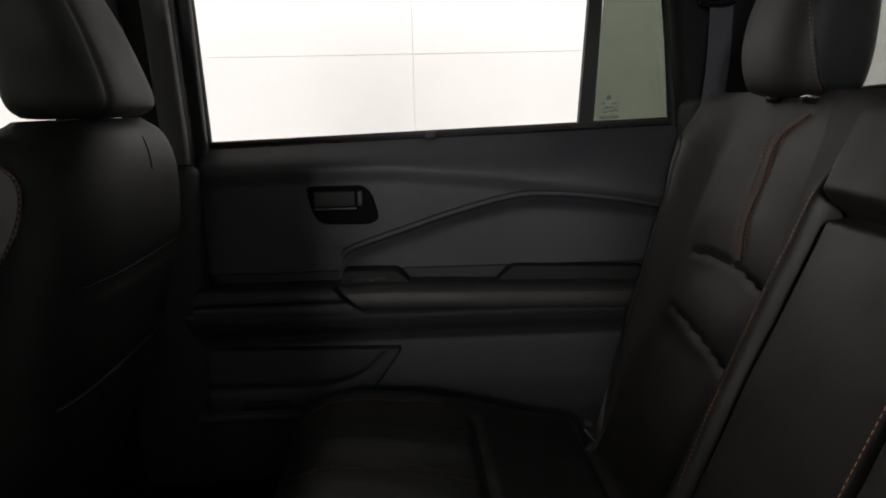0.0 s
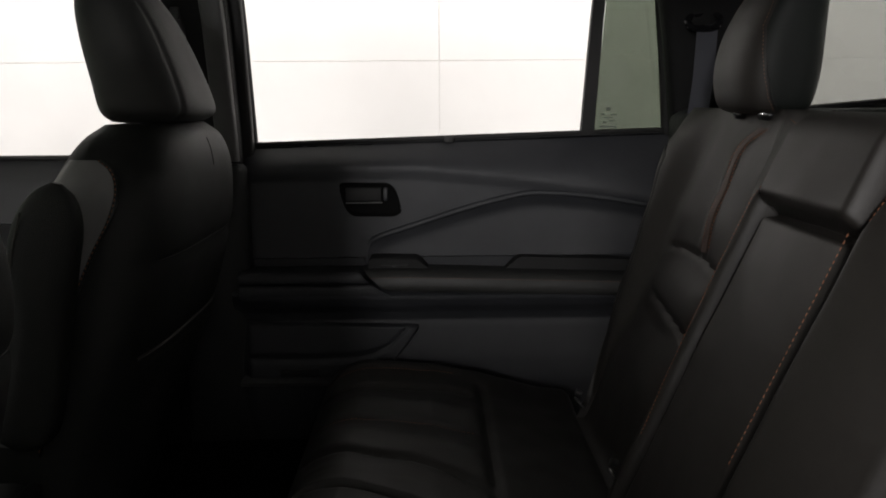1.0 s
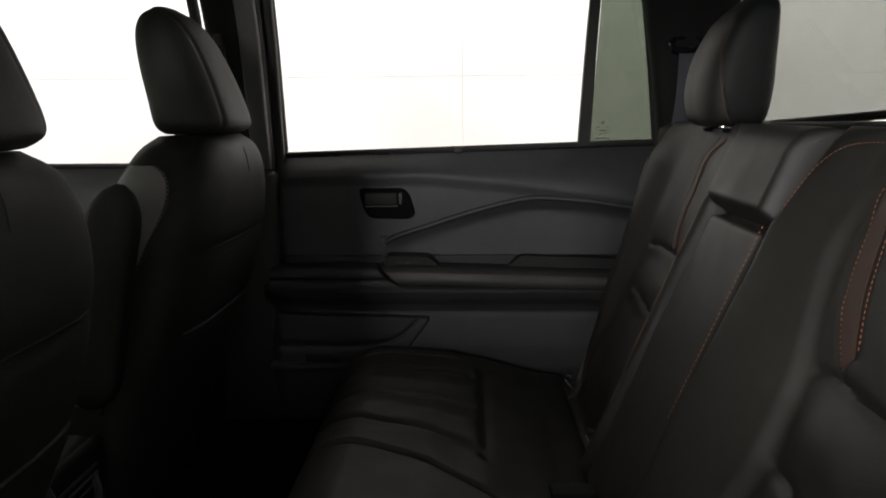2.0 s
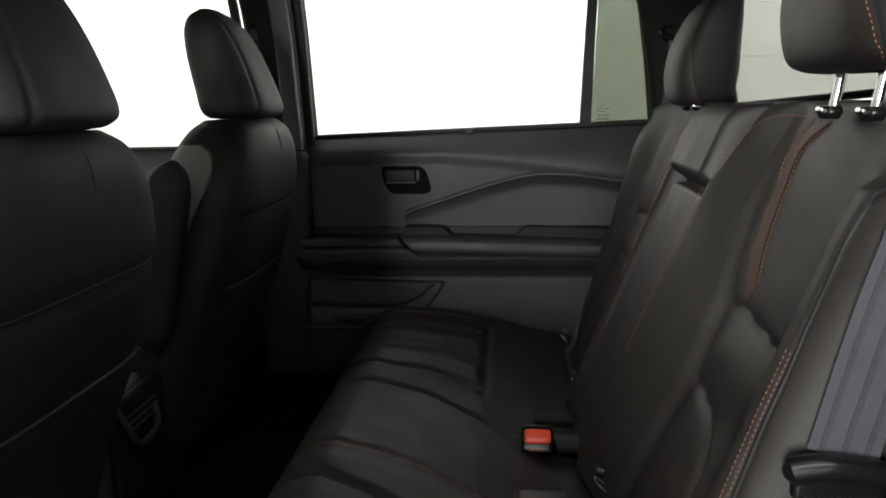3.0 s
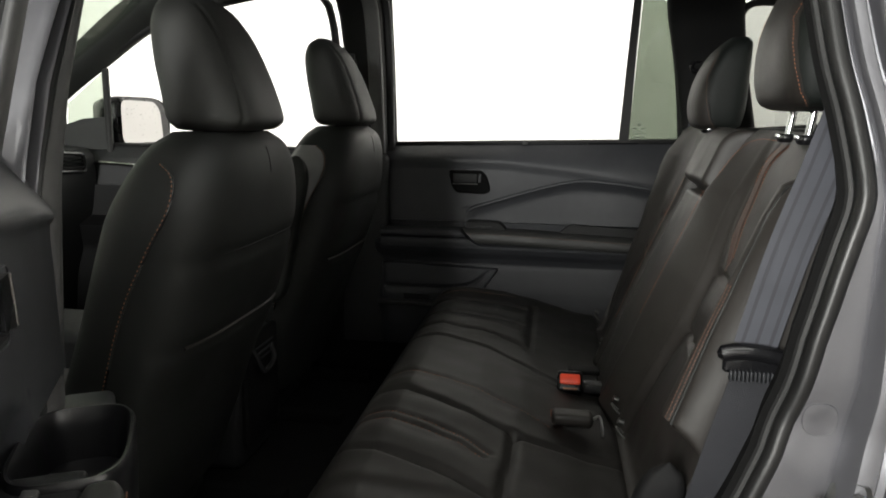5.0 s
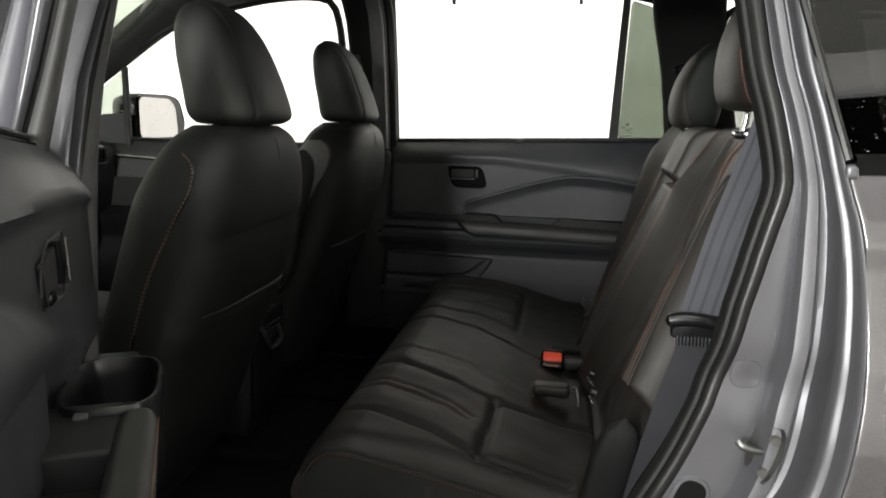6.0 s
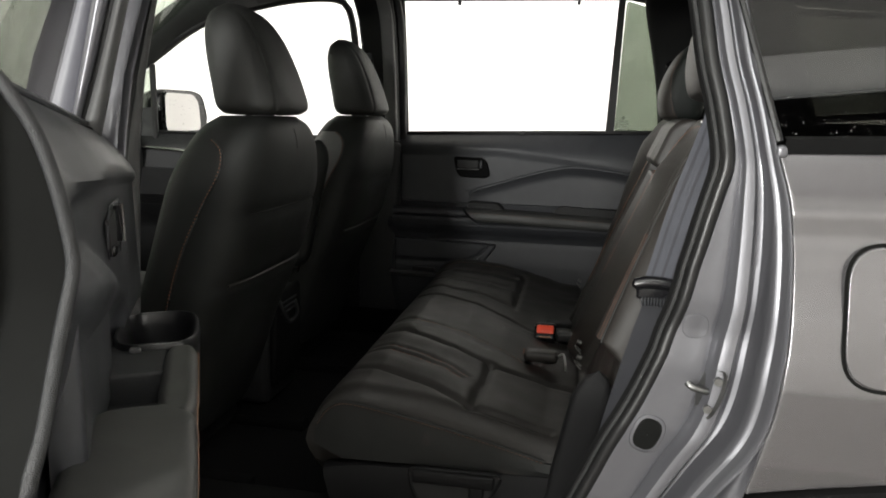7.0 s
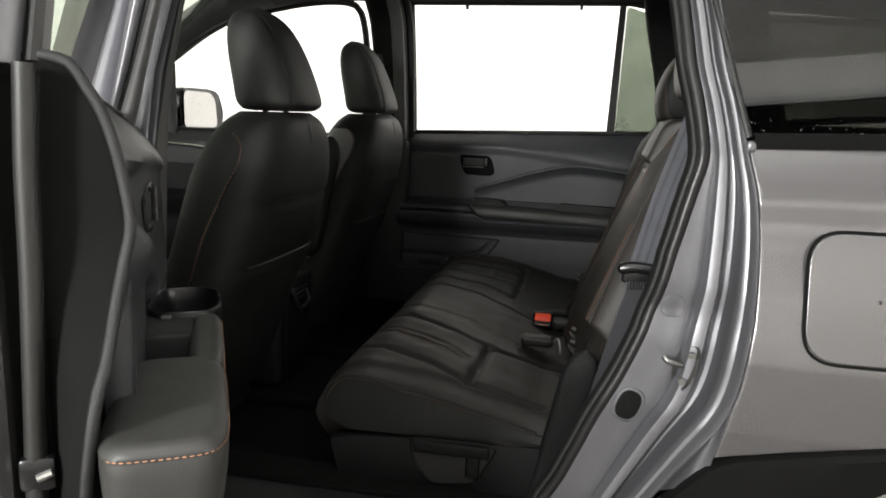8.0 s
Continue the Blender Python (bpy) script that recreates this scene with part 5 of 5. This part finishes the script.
def outer_back(yin, yout, sgn, fold, crest, rise, seams, rows, label):
    """An outer seat back. fold, crest: heights and distances from the inner edge of the inner bolster's fold and of the outer
    bolster's crest; rise: the width over which the outer bolster rises; seams: grooves across; rows: lines of thread."""
    u0, u1 = sorted((yin, yout))
    Y = lambda d: yin + sgn * d

    def form(u, v):
        d = sgn * (u - yin)
        dr, ds = np.interp(v, *fold), np.interp(v, *crest)
        amp_in = np.interp(v, [0.70, 1.14, 1.22, 1.28], [1, 1, 0.62, 0.30])
        amp_out = np.interp(v, [0.70, 0.825, 0.845, 1.14, 1.185, 1.225, 1.28], [0.05, 0.25, 1, 1, 0.95, 0.45, 0.25] if sgn < 0 else [0.05, 0.2, 0.25, 0.6, 0.6, 0.4, 0.2])
        inner = (1 - smooth((d - dr) / 0.030)) * (1 - 0.66 * np.clip(d / dr, 0, 1) ** 1.4)
        base = np.interp(v, [0.70, 1.00, 1.09, 1.28], [-0.015, -0.015, -0.008, -0.004])
        return base + (0.048 - base) * amp_in * inner + (0.070 - base) * amp_out * smooth((d - ds + rise) / rise) ** 1.25

    lines = [[(Y(d), z) for d, z in line] for line in seams]
    threads = [[(Y(d), z) for d, z in line] for line in rows]
    edges = (0.020, 0.055, 0.02, 0.032) if sgn > 0 else (0.055, 0.020, 0.02, 0.032)
    mid = 0.5 * (np.interp(0.95, *fold) + np.interp(0.95, *crest) - rise) + 0.03

    def pads(u, v):
        free = smooth((sgn * (u - yin) - np.interp(v, *fold) - 0.010) / 0.06)
        return free * (puff(Y(mid), 0.958, 0.17, 0.065, 0.012)(u, v) + puff(Y(mid), 0.80, 0.18, 0.125, 0.014)(u, v))

    def place(y, z, h):
        k = float(np.interp(z, [0.70, 0.80, 0.90, 1.09, 1.20], [0.95, 0.67, 0.42, 0.35, 0.0])) if sgn > 0 else 0.0
        return back_point(y - k * max(0.0, y - 0.45), z, h)
    p = Pillow(place, (u0, u1), (0.65, 1.280), 0.0, edges, 0.10,
               [form, groove(lines, 0.006, 0.006), groove([[(a + sgn * 0.006, z) for a, z in threads[2]]], 0.004, 0.004), groove(threads[:2], 0.004, 0.003),
                pads, wrinkles(3.0 + sgn, 0.0020)], 150, 130)
    b = part("backrest", p.mesh(), LEATHER, bench, label)
    for st in threads[:2] + threads[3:]:
        part("stitching", stitches(p.line(st, 90, 0.0012), 0.0040, 0.0028, 0.0006), THREAD, b)
    if sgn < 0:
        low = [q for q in curve(threads[2], 60) if q[1] < 1.05]
        for shift in (-0.0030, 0.0008):
            part("stitching", stitches(p.line([(q[0] + shift, q[1]) for q in low], 90, 0.0012), 0.0036, 0.0022, 0.0006), THREAD_DULL, b)
    strip = [[p.at(a0 + (a1 - a0) * k, z0 + (z1 - z0) * k, 0.0007) for k in (0.12, 0.5, 0.88)] for (a0, z0), (a1, z1) in zip(curve(threads[0], 30), curve(threads[1], 30))]
    part("band", skin([[tuple(q) for q in r] for r in strip], thick=0.001), PIPING, b, "brown stitched band")
    part("piping", tube(p.line([(a + sgn * 0.006, z) for a, z in threads[2]], 60, 0.0005), 0.0024, 6), LEATHER_SIDE, b)
    return b


FOLD = ([0.70, 0.80, 0.90, 0.98, 1.02, 1.065, 1.11, 1.155, 1.20, 1.28], [0.105, 0.118, 0.136, 0.136, 0.124, 0.105, 0.090, 0.084, 0.090, 0.10])
CREST = ([0.70, 0.867, 1.0, 1.10, 1.20], [0.545, 0.540, 0.528, 0.520, 0.516])
outer_back(-0.173, -0.742, -1, FOLD, CREST, 0.20,
                           [[(0.160, 1.016), (0.19, 1.019), (0.26, 1.016), (0.33, 1.008), (0.40, 0.995)],
                            [(0.168, 0.904), (0.20, 0.904), (0.25, 0.896), (0.29, 0.880), (0.32, 0.85), (0.33, 0.80)],
                            [(0.50, 0.838), (0.545, 0.832), (0.569, 0.826)]],
                           [[(0.160, 1.258), (0.122, 1.219), (0.127, 1.170), (0.145, 1.104), (0.167, 1.064), (0.198, 1.027)],
                            [(0.206, 1.258), (0.164, 1.228), (0.163, 1.181), (0.178, 1.127), (0.198, 1.080), (0.212, 1.050)],
                            [(0.550, 1.203), (0.522, 1.192), (0.514, 1.172), (0.514, 1.13), (0.519, 1.089), (0.524, 1.03), (0.530, 0.96), (0.536, 0.90), (0.540, 0.845)],
                            [(0.150, 1.264), (0.070, 1.258), (0.030, 1.240), (0.014, 1.20), (0.009, 1.145)]],
                           "black leather outer seat back with orange stitching")
outer_back(0.062, 0.600, 1, (FOLD[0], [0.075, 0.075, 0.08, 0.08, 0.08, 0.08, 0.085, 0.09, 0.10, 0.12]), ([0.70, 1.20], [0.475, 0.475]), 0.12,
                            [[(0.365, 1.025), (0.29, 1.034), (0.21, 1.034), (0.12, 1.018)], [(0.34, 0.937), (0.27, 0.932), (0.19, 0.922), (0.12, 0.905)]],
                            [[(0.215, 1.250), (0.262, 1.212), (0.252, 1.155), (0.250, 1.098), (0.228, 1.040)],
                             [(0.180, 1.250), (0.235, 1.212), (0.228, 1.15), (0.222, 1.093), (0.20, 1.045)],
                             [(0.50, 1.20), (0.470, 1.17), (0.470, 1.05), (0.475, 0.86)],
                             [(0.10, 1.264), (0.05, 1.250), (0.026, 1.22), (0.016, 1.16), (0.018, 1.05), (0.016, 0.92), (0.010, 0.78)]],
                            "black leather outer seat back with orange stitching")


def center_form(u, v):
    top = np.clip((v - 1.139) / 0.014, 0, 1) ** 0.5
    return 0.022 * top - 0.022 * np.exp(-((v - 1.134) / 0.007) ** 2)


center_back = Pillow(back_point, (-0.170, 0.058), (0.65, 1.275), 0.034, (0.018, 0.018, 0.02, 0.05), 0.10, [center_form, puff(-0.056, 0.93, 0.13, 0.26, 0.008), wrinkles(9.0, 0.0018)], 60, 170)
cb = part("center_backrest", center_back.mesh(), LEATHER, bench, "fold-down centre armrest under a leather pad")
part("stitching", stitches([back_point(-0.167, z, 0.0435) for z in np.linspace(1.135, 0.86, 50)], 0.0048, 0.0032, 0.0006), THREAD, cb)
part("stitching", stitches(center_back.line([(0.048, 1.255), (0.046, 1.16)], 20), 0.005, 0.0035, 0.0006), THREAD, cb)
part("seat_back_panel", box(1.10, 1.14, C - 0.62, C + 0.62, 0.76, 1.24, 0.02, 2), CARPET, bench)


def cush_point(x, y, h):
    return (x, y, h + float(np.interp(x, [0.26, 0.30, 0.36, 0.5, 0.6, 0.73, 0.82], [0.655, 0.672, 0.683, 0.672, 0.650, 0.615, 0.60])))


SPLIT = ([0.26, 0.33, 0.39, 0.465, 0.543, 0.616, 0.70, 0.82], [0.078, 0.074, 0.062, 0.035, -0.012, -0.060, -0.098, -0.10])


def cushion(yin, yout, sgn, lines, stitch_lines, label, seed, humps=()):
    """A seat cushion; its inner edge follows the slanted split, given as if the split lay straight at yin."""
    u0, u1 = sorted((yin, yout))
    edges = (0.085, 0.03, 0.05, 0.014) if sgn < 0 else (0.085, 0.03, 0.014, 0.07)

    def place(x, y, h):
        return cush_point(x, y + (float(np.interp(x, *SPLIT)) - yin) * (1 - smooth(abs(y - yin) / 0.16)), h)
    p = Pillow(place, (0.262, 0.815), (u0, u1), 0.050, edges, 0.12, [groove(lines, 0.010, 0.010), groove(stitch_lines, 0.006, 0.005), wrinkles(seed, 0.0028, 16), *humps], 120, 140, 0.03)
    c = part("cushion", p.mesh(), LEATHER_SHADED, bench, label)
    for st in stitch_lines:
        part("stitching", stitches(p.line(st, 80), 0.0048, 0.0035, 0.0006), THREAD, c)
    return c


lc = cushion(0.0, -0.735, -1,
                        [[(0.29, -0.315), (0.355, -0.315), (0.437, -0.355), (0.519, -0.405), (0.592, -0.440)], [(0.592, -0.43), (0.590, -0.55), (0.582, -0.69)],
                         [(0.29, -0.575), (0.415, -0.615), (0.51, -0.655), (0.575, -0.69)], [(0.592, -0.44), (0.70, -0.44), (0.80, -0.44)], [(0.582, -0.69), (0.66, -0.692), (0.74, -0.69)]],
                        [[(0.29, -0.205), (0.346, -0.208), (0.435, -0.229), (0.544, -0.285), (0.623, -0.325), (0.665, -0.350)],
                         [(0.27, -0.43), (0.335, -0.435), (0.40, -0.455), (0.483, -0.495), (0.555, -0.545)], [(0.29, -0.465), (0.36, -0.475), (0.435, -0.500), (0.50, -0.535), (0.545, -0.565)]],
                        "black leather seat cushion with pleats and orange stitching", 5.0,
                        [ridge([(0.32, -0.52), (0.42, -0.555), (0.56, -0.61)], 0.03, 0.006), ridge([(0.32, -0.375), (0.42, -0.40), (0.56, -0.46)], 0.03, 0.006), ridge([(0.32, -0.27), (0.44, -0.29), (0.58, -0.36)], 0.025, 0.004)])
cushion(0.0, 0.62, 1,
                         [[(0.29, 0.185), (0.37, 0.175), (0.47, 0.155), (0.585, 0.11)], [(0.60, 0.09), (0.60, 0.30), (0.60, 0.50)], [(0.28, 0.44), (0.42, 0.45), (0.57, 0.46)]],
                         [[(0.29, 0.30), (0.40, 0.295), (0.58, 0.285)], [(0.28, 0.52), (0.4, 0.53), (0.55, 0.54)]],
                         "black leather seat cushion with pleats", 7.0,
                         [ridge([(0.32, 0.24), (0.44, 0.23), (0.57, 0.20)], 0.03, 0.006), ridge([(0.32, 0.37), (0.44, 0.37), (0.57, 0.37)], 0.03, 0.006), ridge([(0.30, 0.55), (0.55, 0.56), (0.78, 0.56)], 0.05, 0.012)])
# outer side of the near cushion: stitched roll and side panel
roll_pts = [(x, -0.7385, z) for x, z in curve([(0.275, 0.655), (0.30, 0.690), (0.342, 0.704), (0.446, 0.688), (0.548, 0.668), (0.648, 0.645), (0.735, 0.622)], 50)]
part("piping", tube(roll_pts, 0.004, 8), LEATHER_SIDE, lc)
part("stitching", stitches([(x, y - 0.004, z - 0.002) for x, y, z in roll_pts], 0.0048, 0.0035, 0.0006), THREAD_DULL, lc)
side_rows = []
for x in np.linspace(0.27, 0.75, 40):
    zt = float(np.interp(x, [p[0] for p in roll_pts], [p[2] for p in roll_pts]))
    zb = float(np.interp(x, [0.27, 0.33, 0.5, 0.75], [0.60, 0.575, 0.58, 0.585]))
    gap = 0.004 * math.exp(-((x - 0.50) / 0.004) ** 2)
    side_rows.append([(x, -0.70, zt), (x, -0.739 + gap, zt - 0.004), (x, -0.747 + gap, (zt + zb) / 2), (x, -0.744 + gap, zb + 0.01), (x, -0.72, zb)])
part("cushion_side", skin(side_rows, thick=0.004), LEATHER_SIDE, lc, "black leather cushion side")
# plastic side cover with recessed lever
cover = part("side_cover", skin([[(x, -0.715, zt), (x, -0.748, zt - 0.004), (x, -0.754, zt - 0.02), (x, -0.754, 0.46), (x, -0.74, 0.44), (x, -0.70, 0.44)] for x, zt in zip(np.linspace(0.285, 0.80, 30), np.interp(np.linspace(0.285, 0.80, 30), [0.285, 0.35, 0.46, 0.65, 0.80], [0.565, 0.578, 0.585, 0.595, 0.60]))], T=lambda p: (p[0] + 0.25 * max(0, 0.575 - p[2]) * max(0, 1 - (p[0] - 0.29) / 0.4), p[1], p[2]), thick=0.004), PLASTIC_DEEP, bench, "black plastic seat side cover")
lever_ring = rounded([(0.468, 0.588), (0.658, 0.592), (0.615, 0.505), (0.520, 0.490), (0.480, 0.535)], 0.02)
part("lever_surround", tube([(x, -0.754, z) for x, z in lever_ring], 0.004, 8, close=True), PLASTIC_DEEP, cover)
# recess shade drawn as a black sheet laid on the cover
part("lever_recess_shade", skin([[(x, -0.7565, z) for x, z in lever_ring], [(0.56 + (x - 0.56) * 0.9, -0.7555, 0.552 + (z - 0.552) * 0.85) for x, z in lever_ring]], close=True, cap=True), RUBBER_DARK, cover)
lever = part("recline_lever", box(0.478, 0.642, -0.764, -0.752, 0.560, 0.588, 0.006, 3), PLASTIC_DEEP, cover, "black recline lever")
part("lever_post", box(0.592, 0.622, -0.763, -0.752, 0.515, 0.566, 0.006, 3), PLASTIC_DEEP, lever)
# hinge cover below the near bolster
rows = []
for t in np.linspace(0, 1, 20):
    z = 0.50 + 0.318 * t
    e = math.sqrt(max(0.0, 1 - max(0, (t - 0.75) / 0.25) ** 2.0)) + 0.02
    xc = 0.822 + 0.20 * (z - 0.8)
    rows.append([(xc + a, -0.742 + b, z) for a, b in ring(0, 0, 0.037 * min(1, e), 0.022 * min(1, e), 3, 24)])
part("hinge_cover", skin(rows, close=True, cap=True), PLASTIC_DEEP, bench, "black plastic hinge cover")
# child-seat anchors in the seat crease
for y in (-0.405, -0.29, 0.12, 0.405):
    part("anchor", tube(curve([(0.80, y - 0.012, 0.70), (0.788, y - 0.010, 0.712), (0.786, y + 0.010, 0.713), (0.80, y + 0.012, 0.70)], 14), 0.002, 8), STEEL_DULL, bench, "small steel anchor loop")
    part("anchor_screw", tube([(0.800, y + 0.02, 0.717), (0.789, y + 0.02, 0.721)], 0.006, 12), STEEL_DULL, bench)


def rear_headrest(xc, yc, dz, outer, wide=1.0, lean=0.0):
    """lean: how far the top narrows and goes back."""
    bm = loft_z([(1.314 + dz, xc + 0.004, yc, 0.030, 0.080 * wide), (1.318 + dz, xc, yc, 0.046, 0.104 * wide), (1.332 + dz, xc - 0.002, yc, 0.060, 0.122 * wide), (1.38 + dz, xc - 0.002, yc, 0.068, 0.133 * wide), (1.44 + dz, xc + 0.002 + lean * 0.2, yc, 0.067 - lean * 0.3, 0.132 * wide), (1.50 + dz, xc + 0.014 + lean * 0.5, yc, 0.058 - lean * 0.7, 0.121 * wide), (1.535 + dz, xc + 0.030 + lean * 0.5, yc, 0.045 - lean, 0.10 * wide), (1.55 + dz, xc + 0.037 + lean * 0.4, yc, 0.02, 0.06 * wide)], 3.2, 56, fine=40)
    tree = BVHTree.FromBMesh(bm)
    zs = [1.31 + dz, 1.322 + dz, 1.34 + dz, 1.375 + dz, 1.41 + dz, 1.45 + dz, 1.54 + dz]
    seam = lambda z: xc + float(np.interp(z, zs, [-0.020, -0.034, -0.046, -0.056, -0.060, -0.058, -0.020])) + (0.014 if outer > 0 else 0.0)
    # cut the form cleanly along the seam
    side = lambda v: v.co.x - seam(v.co.z) - 0.004
    cuts = []
    for e in list(bm.edges):
        a, b = side(e.verts[0]), side(e.verts[1])
        if a * b < 0:
            cuts.append(bmesh.utils.edge_split(e, e.verts[0], a / (a - b))[1])
    bmesh.ops.connect_verts(bm, verts=cuts)
    rear = bm.copy()
    front = lambda f: sum(side(v) for v in f.verts) < 0
    bmesh.ops.delete(bm, geom=[f for f in bm.faces if not front(f)], context="FACES")
    bmesh.ops.delete(rear, geom=[f for f in rear.faces if front(f)], context="FACES")
    h = part("headrest", bm, LEATHER, bench, "black leather headrest with orange stitching")
    part("headrest_shell", rear, LEATHER_SHELL, h, "dark vinyl sides and rear")
    for sgn in (-1, 1):
        pts = cast(tree, [(seam(z), yc + sgn * 0.4, z) for z in np.linspace(1.320 + dz, 1.535 + dz, 46)], (0, -sgn, 0), 0.0008)
        part("stitching", stitches(pts, 0.0038, 0.0026, 0.0006), THREAD if outer < 0 else THREAD_DULL, h)
        part("piping", tube([(x + 0.005, y, z) for x, y, z in pts], 0.0022, 6), LEATHER_SIDE, h)
    for dy in (-0.05, 0.05):
        part("post", tube([(xc - 0.010, yc + dy, 1.264), (xc + 0.000, yc + dy, 1.335)], 0.0062, 12), CHROME, h, "bright steel post")
        part("post_guide", loft_z([(1.262, xc - 0.013, yc + dy, 0.010, 0.012), (1.270, xc - 0.013, yc + dy, 0.013, 0.017), (1.277, xc - 0.012, yc + dy, 0.010, 0.014)], 2.4, 20, fine=8), PLASTIC_GLOSS, h)
        part("guide_button", box(xc - 0.03, xc - 0.018, yc + dy - 0.016, yc + dy + 0.004, 1.268, 1.277, 0.003, 2), CHROME, h)
    return h


rear_headrest(1.046, -0.465, 0.0, -1)
rear_headrest(1.066, 0.305, -0.043, 1, 0.71, 0.012)

# ---- seat belts, buckles ----
def strap(points, width, across, thick=0.0015, off=0.0, n=40):
    p = curve(points, n)
    a = np.array(across, float)
    a /= np.linalg.norm(a)
    return skin([[tuple(q - a * width / 2 + (0, off, 0)), tuple(q + a * width / 2 + (0, off, 0))] for q in p], thick=thick)


nb = thing("seat_belt", (0.9, -0.75, 0.6), "grey seat belt with a black sliding tongue", "seat belt", "rear seat belts")
up_line = [(1.075, -0.745, 1.56), (1.022, -0.747, 1.37), (0.985, -0.750, 1.24), (0.952, -0.752, 1.13), (0.921, -0.755, 1.0)]
web = part("webbing", strap(up_line, 0.054, (0.965, -0.12, -0.20)), WEBBING, nb, "woven grey webbing")
for k in (-0.017, 0.0, 0.017):
    a = np.array((0.965, -0.12, -0.20))
    part("woven_stripe", strap([tuple(np.array(p) + a * k) for p in up_line], 0.0045, a, 0.0006, -0.0012), STRIPE, web)
part("lower_webbing", strap([(0.93, -0.757, 0.975), (0.895, -0.765, 0.85), (0.86, -0.77, 0.70), (0.835, -0.77, 0.55)], 0.06, (0.9, -0.1, -0.25)), WEBBING_SHADED, nb, "lower webbing with shade in its colour")
part("tongue", tube(curve([(0.872, -0.765, 0.990), (0.90, -0.768, 0.997), (0.935, -0.770, 0.995), (0.965, -0.772, 0.989)], 16), [0.004] + [0.0115] * 14 + [0.004], 12), PLASTIC_GLOSS, nb, "black plastic tongue bar")
part("tongue_plate", box(0.880, 0.972, -0.768, -0.755, 0.965, 0.995, 0.006, 3), PLASTIC_GLOSS, nb)
for k in range(14):
    x = 0.889 + 0.0052 * k
    part("grip_rib", box(x, x + 0.003, -0.772, -0.762, 0.955, 0.970, 0.001, 1), PLASTIC_SOFT, nb)
fb = thing("seat_belt", (1.1, 0.70, 1.2), "grey seat belt hanging from the rear pillar", "seat belt", "rear seat belts")
part("webbing", strap([(1.095, 0.66, 1.45), (1.088, 0.648, 1.34), (1.074, 0.632, 1.25), (1.065, 0.61, 1.15)], 0.047, (0.98, 0.1, 0.1)), WEBBING, fb, "woven grey webbing")
part("guide_loop", tube(curve([(1.055, 0.67, 1.46), (1.065, 0.66, 1.445), (1.11, 0.66, 1.447), (1.125, 0.67, 1.465), (1.11, 0.68, 1.478), (1.065, 0.68, 1.475)], 24), 0.008, 8, close=True), PLASTIC_GLOSS, fb, "black belt guide")

buckle = thing("belt_buckle", (0.70, -0.05, 0.66), "black belt buckle with a red release button", "belt buckle")
bz = 0.700
def tilt(p):
    """Leans the buckle's head back towards the seat."""
    x, y, z = p
    dy, dz, a = y + 0.115, z - bz + 0.012, 0.75
    return (x, -0.115 + dy * math.cos(a) - dz * math.sin(a), bz - 0.012 + dy * math.sin(a) + dz * math.cos(a))


part("housing", box(0.674, 0.732, -0.142, -0.088, bz - 0.030, bz + 0.004, 0.008, 3, tilt), PLASTIC_GLOSS, buckle)
part("release_button", box(0.680, 0.727, -0.126, -0.099, bz - 0.004, bz + 0.0085, 0.005, 3, tilt), RED, buckle, "bright red release button")
part("slot", box(0.688, 0.720, -0.1385, -0.1345, bz + 0.001, bz + 0.0052, 0.001, 1, tilt), THREAD_PALE, buckle, "pale print by the slot")
part("stalk", box(0.735, 0.79, -0.13, -0.09, bz - 0.03, bz - 0.008, 0.006, 2), PLASTIC, buckle)
part("anchor_plate", box(0.70, 0.775, -0.06, -0.02, bz - 0.012, bz + 0.002, 0.004, 2), PLASTIC_DEEP, buckle)
sleeve = thing("belt_sleeve", (0.70, -0.33, 0.66), "black leather buckle sleeve lying in the cushion", "buckle sleeve")
part("cover", box(0.662, 0.745, -0.36, -0.315, 0.685, 0.712, 0.010, 3), LEATHER, sleeve)
part("edge_stitching", stitches([(0.661, y, 0.708) for y in np.linspace(-0.357, -0.318, 10)], 0.004, 0.003, 0.001), THREAD, sleeve)
part("wire", tube(curve([(0.745, -0.34, 0.70), (0.757, -0.342, 0.708), (0.763, -0.35, 0.69), (0.765, -0.352, 0.67)], 12), 0.003, 8), STEEL, sleeve)
